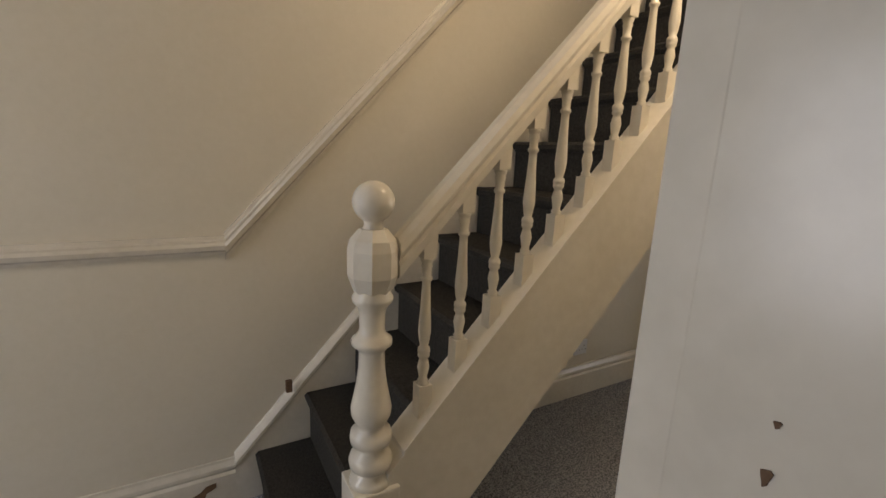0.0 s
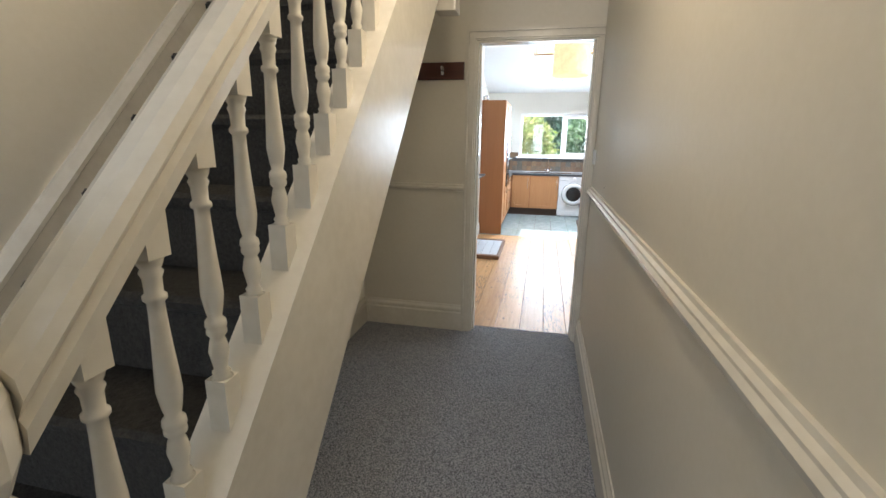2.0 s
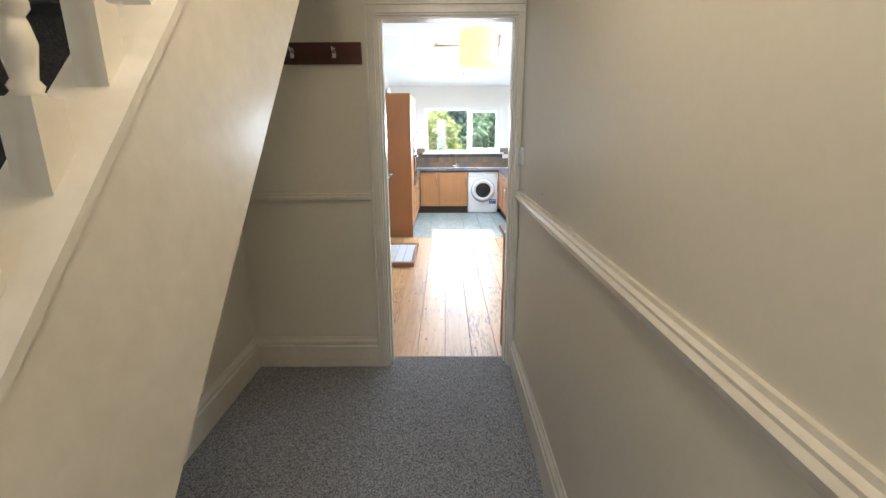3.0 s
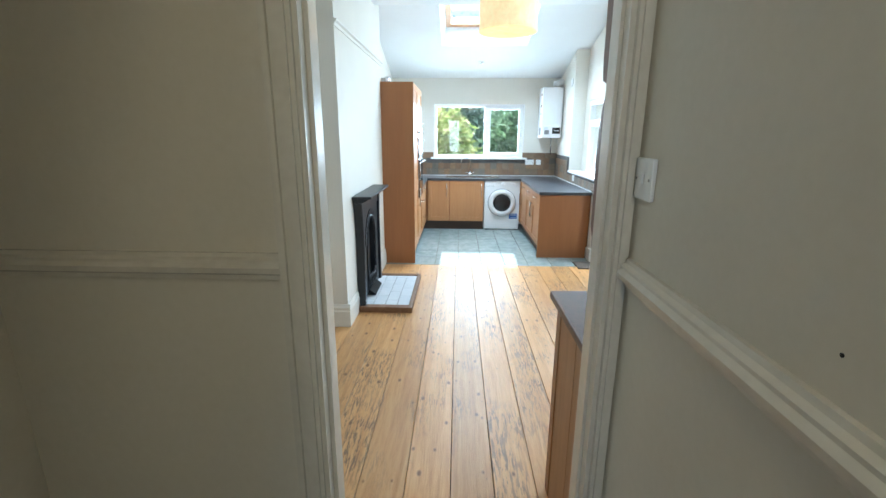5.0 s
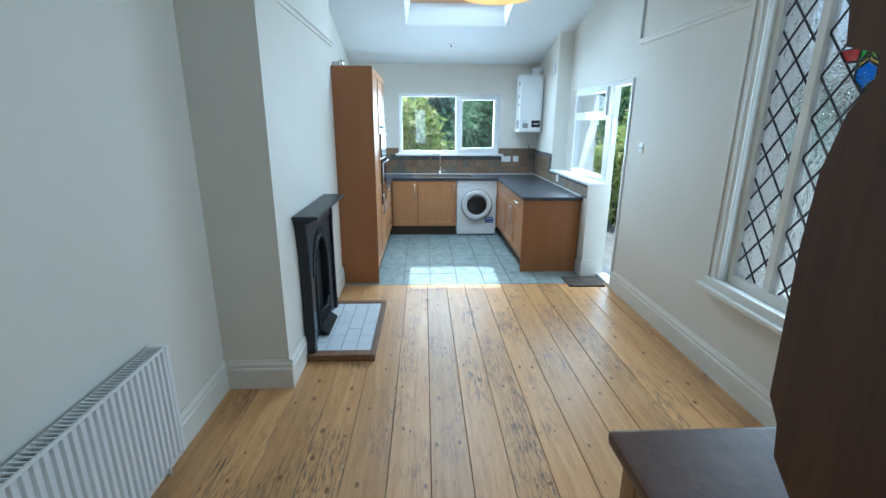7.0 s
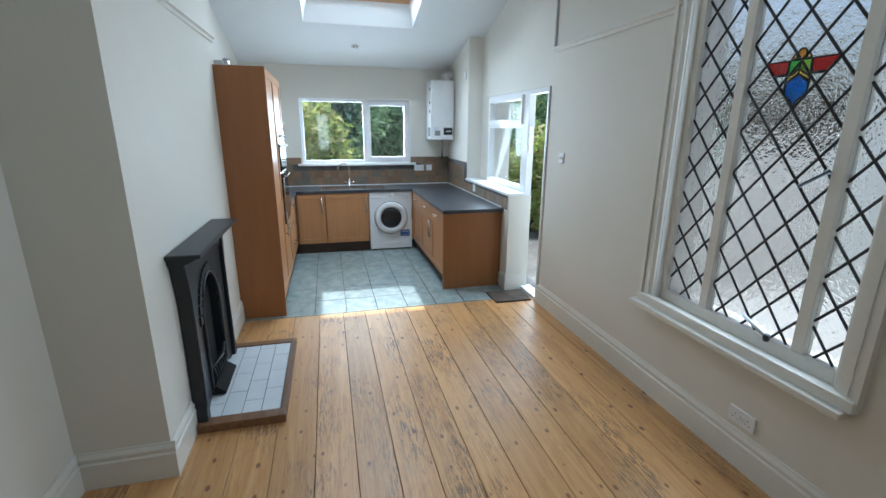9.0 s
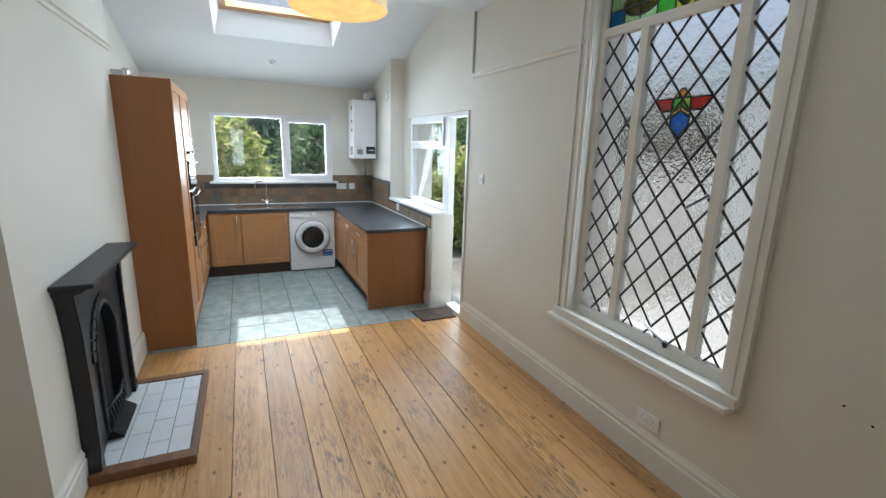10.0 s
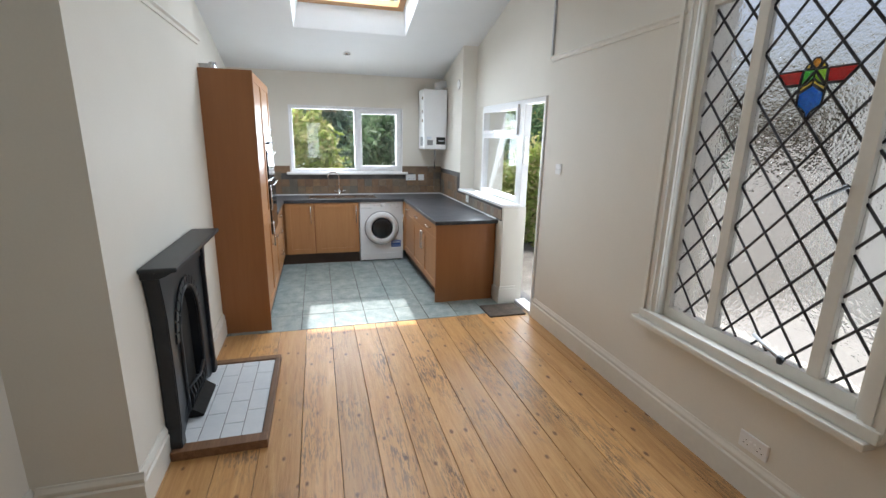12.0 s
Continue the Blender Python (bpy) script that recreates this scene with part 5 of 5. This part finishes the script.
for k, (xa, xb) in enumerate(((PX + 0.02, 10.30), (10.30, 10.88), (10.88, BF - 0.02))):
    d = part("drawer", box(xa + 0.002, RF, 0.69, xb - 0.002, RF + 0.02, 0.83, 0.002), M["unit"], bank)
    handle_bar(1, 1, RF + 0.02, (xa + xb) / 2, 0.765, 0.08, d, False)
    xm2 = (xa + xb) / 2
    if k < 2:
        d = shaker_door(1, 1, RF, xa, xb, 0.15, 0.69, bank)
        handle_bar(1, 1, RF + 0.02, xb - 0.035 if k == 0 else xa + 0.035, 0.45, 0.66, d)
    else:
        d = shaker_door(1, 1, RF, xa, xb, 0.15, 0.69, bank)
        handle_bar(1, 1, RF + 0.02, xb - 0.04, 0.45, 0.66, d)

worktop = thing("worktop", (11.0, 0.6, 0.832), "dark slate-effect laminate worktop round three sides", "worktop")
part("slab", box(PX - 0.03, KRY + 0.002, 0.833, BF - 0.03, RF + 0.035, 0.872, 0.006), M["worktop"], worktop)
part("slab", boxes((BF - 0.029, KRY + 0.002, 0.833, BX - 0.002, 0.40, 0.872), (BF - 0.029, 0.40, 0.833, BF + 0.09, 1.28, 0.872), (BX - 0.10, 0.40, 0.833, BX - 0.002, 1.28, 0.872), (BF - 0.029, 1.28, 0.833, BX - 0.002, KLY - 0.003, 0.872)), M["worktop"], worktop)
part("slab", box(10.572, LF - 0.04, 0.833, BF - 0.03, KLY - 0.003, 0.872, 0.006), M["worktop"], worktop)
part("upstand_seal", boxes((BX - 0.012, KRY + 0.01, 0.872, BX - 0.002, KLY - 0.01, 0.884), (9.75, KRY + 0.002, 0.872, BX - 0.013, KRY + 0.01, 0.884)), M["upvc"], worktop, "white sealing strip")

sink = thing("sink", (11.72, 0.85, 0.872), "stainless steel one and a half bowl sink with drainer", "sink")
bm = boxes((BF + 0.085, 0.395, 0.868, BF + 0.115, 1.285, 0.877), (BX - 0.13, 0.395, 0.868, BX - 0.095, 1.285, 0.877), (BF + 0.115, 1.25, 0.868, BX - 0.13, 1.285, 0.877), (BF + 0.115, 0.395, 0.868, BX - 0.13, 0.655, 0.875), (BF + 0.115, 0.84, 0.868, BX - 0.13, 0.87, 0.876))
part("rim", bm, M["steel"], sink)
for y0, y1, dp in ((0.87, 1.25, 0.16), (0.655, 0.84, 0.10)):
    xa, xb = BF + 0.115, BX - 0.13
    bm = boxes((xa, y0, 0.868 - dp, xb, y1, 0.872 - dp), (xa - 0.003, y0, 0.868 - dp, xa, y1, 0.874), (xb, y0, 0.868 - dp, xb + 0.003, y1, 0.874), (xa, y0 - 0.003, 0.868 - dp, xb, y0, 0.874), (xa, y1, 0.868 - dp, xb, y1 + 0.003, 0.874))
    part("bowl", bm, M["steel"], sink)
for k in range(6):
    part("drainer_rib", box(BF + 0.14, 0.42 + 0.035 * k, 0.874, BX - 0.16, 0.432 + 0.035 * k, 0.8795, 0.001), M["steel"], sink)
tap = thing("mixer_tap", (BX - 0.11, 0.87, 0.877), "chrome swan-neck mixer tap with two levers", "tap")
part("base", lathe([(0.026, 0.877), (0.026, 0.885), (0.02, 0.89), (0.02, 0.95)], BX - 0.11, 0.87), M["chrome"], tap)
arc = [(BX - 0.11 - 0.02, 0.87 + 0.075 - 0.075 * math.cos(radians(a)), 1.13 + 0.075 * math.sin(radians(a))) for a in range(0, 200, 15)]
part("spout", tube([(BX - 0.11, 0.87, 0.94), (BX - 0.115, 0.87, 1.05)] + arc, 0.010, 10), M["chrome"], tap)
for s in (-1, 1):
    part("lever", tube([(BX - 0.11, 0.87, 0.925), (BX - 0.11, 0.87 + s * 0.05, 0.93), (BX - 0.12, 0.87 + s * 0.075, 0.945)], 0.010), M["chrome"], tap)

boiler = thing("boiler", (11.8, -0.46, 1.53), "white wall-hung boiler with stickers and a flue elbow", "boiler")
bx0 = 11.66
part("case", box(bx0, KRY + 0.02, 1.53, BX - 0.002, -0.29, 2.335, 0.012), M["enamel"], boiler)
part("lower_panel", box(bx0 - 0.006, KRY + 0.03, 1.54, bx0 + 0.002, -0.30, 1.735, 0.003), M["enamel"], boiler)
part("display", box(bx0 - 0.008, -0.60, 1.60, bx0 - 0.005, -0.47, 1.70), M["black"], boiler, "dark display panel")
part("print", box(bx0 - 0.0088, -0.58, 1.645, bx0 - 0.0078, -0.50, 1.655), M["pale_mark"], boiler)
part("print", box(bx0 - 0.0078, -0.42, 1.59, bx0 - 0.0058, -0.34, 1.66), M["grey_mark"], boiler)
part("print", box(bx0 - 0.0078, -0.40, 1.67, bx0 - 0.0058, -0.33, 1.705), M["pale_mark"], boiler)
for z in (1.90, 2.02, 2.2):
    part("side_mark", box(bx0 + 0.06, -0.29, z, bx0 + 0.12, -0.2885, z + 0.04), M["filler"], boiler, "brown mark on the side")
part("side_label", box(bx0 + 0.04, -0.29, 1.58, bx0 + 0.2, -0.2885, 1.70), M["grey_mark"], boiler)
fl = part("flue", lathe([(0.06, 2.335), (0.06, 2.42), (0.055, 2.44)], 11.83, -0.54, seg=20), M["upvc"], boiler)
part("flue_elbow", tube([(11.83, -0.54, 2.40), (11.83, -0.58, 2.42), (11.83, KRY, 2.42)], 0.05, 14), M["upvc"], fl)
part("pipe", tube([(11.85, -0.5, 1.53), (11.85, -0.5, 1.25)], 0.011), M["steel"], boiler)
for y, w in ((-0.175, 0.146), (-0.33, 0.086)):
    wall_plate("wall_socket", (BX - 0.010, y, 1.115), 0, -1, w, 0.086, "white socket plate on the tiled splashback", "socket", (0.0,), w > 0.1)
vent = thing("wall_vent", (11.20, KRY, 2.357), "round white blanking plate beside the boiler flue", "vent")
part("plate", lathe([(0.055, KRY), (0.055, KRY + 0.006), (0.046, KRY + 0.012), (0.004, KRY + 0.013)], 11.20, 2.357, axis=1, seg=28), M["upvc"], vent)
part("rim", lathe([(0.06, KRY), (0.06, KRY + 0.004), (0.0555, KRY + 0.005)], 11.20, 2.357, axis=1, seg=28), M["grey_mark"], vent)
wall_plate("wall_socket", (10.68, KRY + 0.010, 0.965), 1, 1, 0.09, 0.086, "white socket plate on the side splashback", "socket", (), True)
duct = thing("extractor_duct", (10.3, 2.08, 2.165), "grey metal extractor duct on top of the units", "duct")
part("duct_box", box(10.05, 2.02, 2.166, 10.55, 2.20, 2.285, 0.004), M["duct"], duct)
part("elbow", lathe([(0.03, 2.166), (0.03, 2.29)], 10.02, 2.0), M["steel"], duct)
doormat = solo("doormat", box(9.20, -0.78, 0.001, 9.50, -0.40, 0.016, 0.004), M["mat_fibre"], (9.35, -0.58, 0.0), "small dark brown coir doormat by the garden door", "doormat")
alarm = thing("smoke_alarm", (4.55, 1.3, 2.9), "white round smoke alarm on the hall ceiling", "smoke alarm")
part("case", lathe([(0.055, 2.9), (0.055, 2.875), (0.04, 2.862)], 4.55, 1.3, seg=24), M["upvc"], alarm)

# ---- garden ----
structure("ground", box(-60, -80, -0.45, 90, 80, -0.30), M["gravel"], "pale gravel and earth reaching to the horizon", "ground")
# assumed paving, added pale so the lower leaded panes look brighter
structure("added_bright_yard", box(3.0, -4.29, -0.31, 9.0, -1.13, -0.12), M["paving"], "pale concrete paving added to brighten the leaded window", "paving")
structure("garden_path", box(9.0, -3.2, -0.31, 16, -1.13, -0.10), M["gravel"], "pale gravel path outside the garden door", "path")


def foliage(name, centre, size, count, leaf, material, label, seed, stems=6):
    """A bush: stems from the ground and many small leaves in uneven clumps."""
    rng = np.random.default_rng(seed)
    t = thing(name, (centre[0], centre[1], -0.30), label, "bush" if size[2] < 2.2 else "tree")
    clumps = rng.normal(0, 0.42, (26, 3)) * np.array(size)
    clumps[:, 2] = rng.uniform(-0.9, 1.0, 26) * size[2]
    spread = rng.uniform(0.16, 0.34, 26)
    pick = rng.integers(0, 26, count)
    pos = clumps[pick] + rng.normal(0, 1, (count, 3)) * spread[pick][:, None] * np.array(size) * 0.8
    pos += np.array(centre)
    pos[:, 2] = np.maximum(pos[:, 2], -0.25)
    a = rng.normal(0, 1, (count, 3))
    a /= np.linalg.norm(a, axis=1)[:, None]
    b = np.cross(a, rng.normal(0, 1, (count, 3)))
    b /= np.linalg.norm(b, axis=1)[:, None]
    s = leaf * rng.uniform(0.6, 1.4, count)[:, None]
    quad = np.stack([pos - a * s, pos + b * s * 0.35, pos + a * s, pos - b * s * 0.35], 1).reshape(-1, 3) - np.array([centre[0], centre[1], -0.30])
    me = bpy.data.meshes.new("leaves")
    me.from_pydata(quad.tolist(), [], [(4 * k, 4 * k + 1, 4 * k + 2, 4 * k + 3) for k in range(count)])
    me.materials.append(material)
    ob = new("leaves", me)
    ob.parent = t
    for k in range(stems):
        p = clumps[k] * 0.7 + np.array(centre)
        root = (centre[0] + 0.1 * math.cos(k * 2.4), centre[1] + 0.1 * math.sin(k * 2.4), -0.30)
        mid = ((root[0] + p[0]) / 2 + 0.05, (root[1] + p[1]) / 2, (root[2] + p[2]) / 2 + 0.1)
        part("stem", tube([root, mid, tuple(p)], 0.02, 6), M["bark"], t)
    return t


foliage("yellow_bush", (14.2, 1.25, 1.2), (0.55, 0.6, 0.85), 10000, 0.075, M["leaf_light"], "yellow-green leafy garden bush outside the window", 1)
foliage("yellow_bush", (15.0, 2.2, 1.4), (0.7, 0.8, 1.1), 8000, 0.085, M["leaf_light"], "yellow-green leafy garden bush outside the window", 2)
foliage("dark_shrub", (15.6, -0.2, 1.2), (0.8, 0.7, 1.2), 9000, 0.08, M["leaf_dark"], "dark green leafy garden shrub", 3)
foliage("garden_tree", (18.5, 1.2, 2.4), (1.6, 1.9, 2.2), 14000, 0.12, M["leaf_blue"], "grey-green garden tree with dense leaves", 4)
foliage("garden_tree", (18.5, -2.6, 2.4), (1.6, 1.9, 2.3), 14000, 0.12, M["leaf_dark"], "dark green garden tree with dense leaves", 5)
foliage("garden_tree", (19.5, 4.8, 2.6), (1.8, 1.9, 2.4), 11000, 0.13, M["leaf_dark"], "dark green garden tree with dense leaves", 6)
foliage("climber", (11.6, -3.6, 1.0), (1.0, 0.45, 0.95), 9000, 0.07, M["leaf_blue"], "grey-green shrub along the garden boundary", 7)
foliage("climber", (13.6, -3.2, 1.2), (1.0, 0.6, 1.2), 9000, 0.075, M["leaf_dark"], "dark green shrub along the garden boundary", 8)
foliage("path_plant", (12.6, -2.35, 0.75), (0.55, 0.4, 0.8), 6000, 0.06, M["leaf_light"], "yellow-green plants beside the gravel path", 9)
foliage("path_plant", (14.6, -3.3, 1.3), (0.9, 0.7, 1.3), 8000, 0.075, M["leaf_light"], "yellow-green shrub beside the gravel path", 10)
foliage("garden_tree", (20.5, -5.8, 2.6), (2.0, 2.0, 2.5), 12000, 0.13, M["leaf_blue"], "grey-green garden tree with dense leaves", 11)
# assumed wall, added and kept white to brighten the view through rippled glass
added_bright_wall = thing("added_bright_wall", (10.0, -4.3, -0.3), "white rendered wall added to brighten the leaded window", "wall")
part("wall_face", box(4.0, -4.5, -0.31, 9.0, -4.3, 2.3), M["render"], added_bright_wall)
part("coping", box(4.0, -4.54, 2.3, 9.0, -4.26, 2.36, 0.01), M["render"], added_bright_wall)

# ---- pieces: hearth tiles, floor tiles, wall tiles, boards ----


def piece_mesh(name, lx, ly, lz, material, bev):
    bm = box(-lx / 2, -ly / 2, -lz / 2, lx / 2, ly / 2, lz / 2)
    if bev:
        bmesh.ops.bevel(bm, geom=[e for e in bm.edges], offset=bev, segments=1, affect="EDGES")
    me = bpy.data.meshes.new(name)
    bm.to_mesh(me)
    bm.free()
    me.materials.append(material)
    return me


def piece(me, parent, at, name="tile"):
    ob = new(name, me)
    ob.parent = parent
    ob.location = Vector(at) - OFF[parent.name]
    return ob


tl, pitch_x = 0.107, 0.229
x_lo, x_hi = HX0 + 0.077, HX1 - 0.062
for r in range(4):
    y = HY0 + 0.038 + (tl + 0.004) * (r + 0.5)
    joints = [x_lo] + [x for x in (7.846 + (pitch_x / 2 if r % 2 else 0) + pitch_x * k for k in range(5)) if x_lo + 0.03 < x < x_hi - 0.03] + [x_hi]
    for xa, xb in zip(joints, joints[1:]):
        piece(piece_mesh("tile", xb - xa - 0.004, tl, 0.012, M["hearth_tile"], 0.0015), hearth, ((xa + xb) / 2, y, 0.0375 + random.uniform(-0.0006, 0.0006)))

floor_kitchen = structure("floor_kitchen", box(TILE_X, -0.93, -0.03, BX, KLY, -0.008), M["grout"], "grey-green ceramic tiled kitchen floor", "floor")
TW, TL = 0.293, 0.352
ft = piece_mesh("tile", TL - 0.006, TW - 0.006, 0.010, M["floor_tile"], 0.0015)
for i in range(8):
    for k in range(-6, 4):
        x, y = TILE_X + TL * (i + 0.5), 1.063 + TW * (k + 0.5)
        if y + TW / 2 < 2.3 and y - TW / 2 > -1.0 and x + TL / 2 < BX + 0.2:
            piece(ft, floor_kitchen, (x, y, -0.004 + random.uniform(-0.0005, 0.0005)))

splash = structure("splashback", boxes((BX - 0.004, KRY, 0.872, BX, BY0 - 0.07, 1.255), (BX - 0.004, BY0 - 0.07, 0.872, BX, BY1 + 0.06, BZ0 - 0.03), (BX - 0.004, BY1 + 0.06, 0.872, BX, KLY, 1.255), (11.05, KRY, 0.872, BX - 0.004, KRY + 0.004, 1.255), (9.60, KRY, 0.872, 11.05, KRY + 0.004, 1.018)), M["grout"], "brown and slate tiled splashback", "splashback")
q = 0.103
wt_b = piece_mesh("tile", 0.006, q - 0.004, q - 0.004, M["wall_tile"], 0.001)
wt_s = piece_mesh("tile", q - 0.004, 0.006, q - 0.004, M["wall_tile"], 0.001)
wt_bl = piece_mesh("tile", 0.006, 2 * q - 0.004, q - 0.004, M["wall_tile"], 0.001)
for r in range(3):
    z = 0.886 + q * (r + 0.5) + 0.002
    y = KRY + 0.012 + q / 2
    while y < KLY - q / 2:
        if not (r == 2 and BY0 - 0.12 < y < BY1 + 0.11):
            piece(wt_b, splash, (BX - 0.0065, y, z))
        y += q
    x = 9.60 + q / 2
    while x < BX - 0.06:
        if r == 0 or x > 11.05 + q / 2:
            piece(wt_s, splash, (x, KRY + 0.0065, z))
        x += q
for y in (-0.55, -0.34, -0.15, 1.62, 1.83):
    piece(wt_bl, splash, (BX - 0.0065, y, 0.886 + q * 3.3 + 0.002))

floor_boards = structure("floor_back_room", box(DX1, -0.83, -0.034, TILE_X, 2.40, -0.026), M["soot_shade"], "varnished knotty pine floorboards with worn scratches", "floor")
EDGES = [-0.83, -0.70, -0.51, -0.30, -0.085, 0.10, 0.315, 0.507, 0.703, 0.897, 1.098, 1.31, 1.53, 1.735, 1.96, 2.19, 2.40]
for k, (a, b) in enumerate(zip(EDGES, EDGES[1:])):
    x0, x1 = DX1 + 0.016, TILE_X - 0.002
    me = piece_mesh("floorboard", x1 - x0 - 0.0025, b - a - 0.0032, 0.026, M["pine"], 0.0018)
    piece(me, floor_boards, ((x0 + x1) / 2, (a + b) / 2, -0.013 + random.uniform(-0.001, 0.0006)), "floorboard")
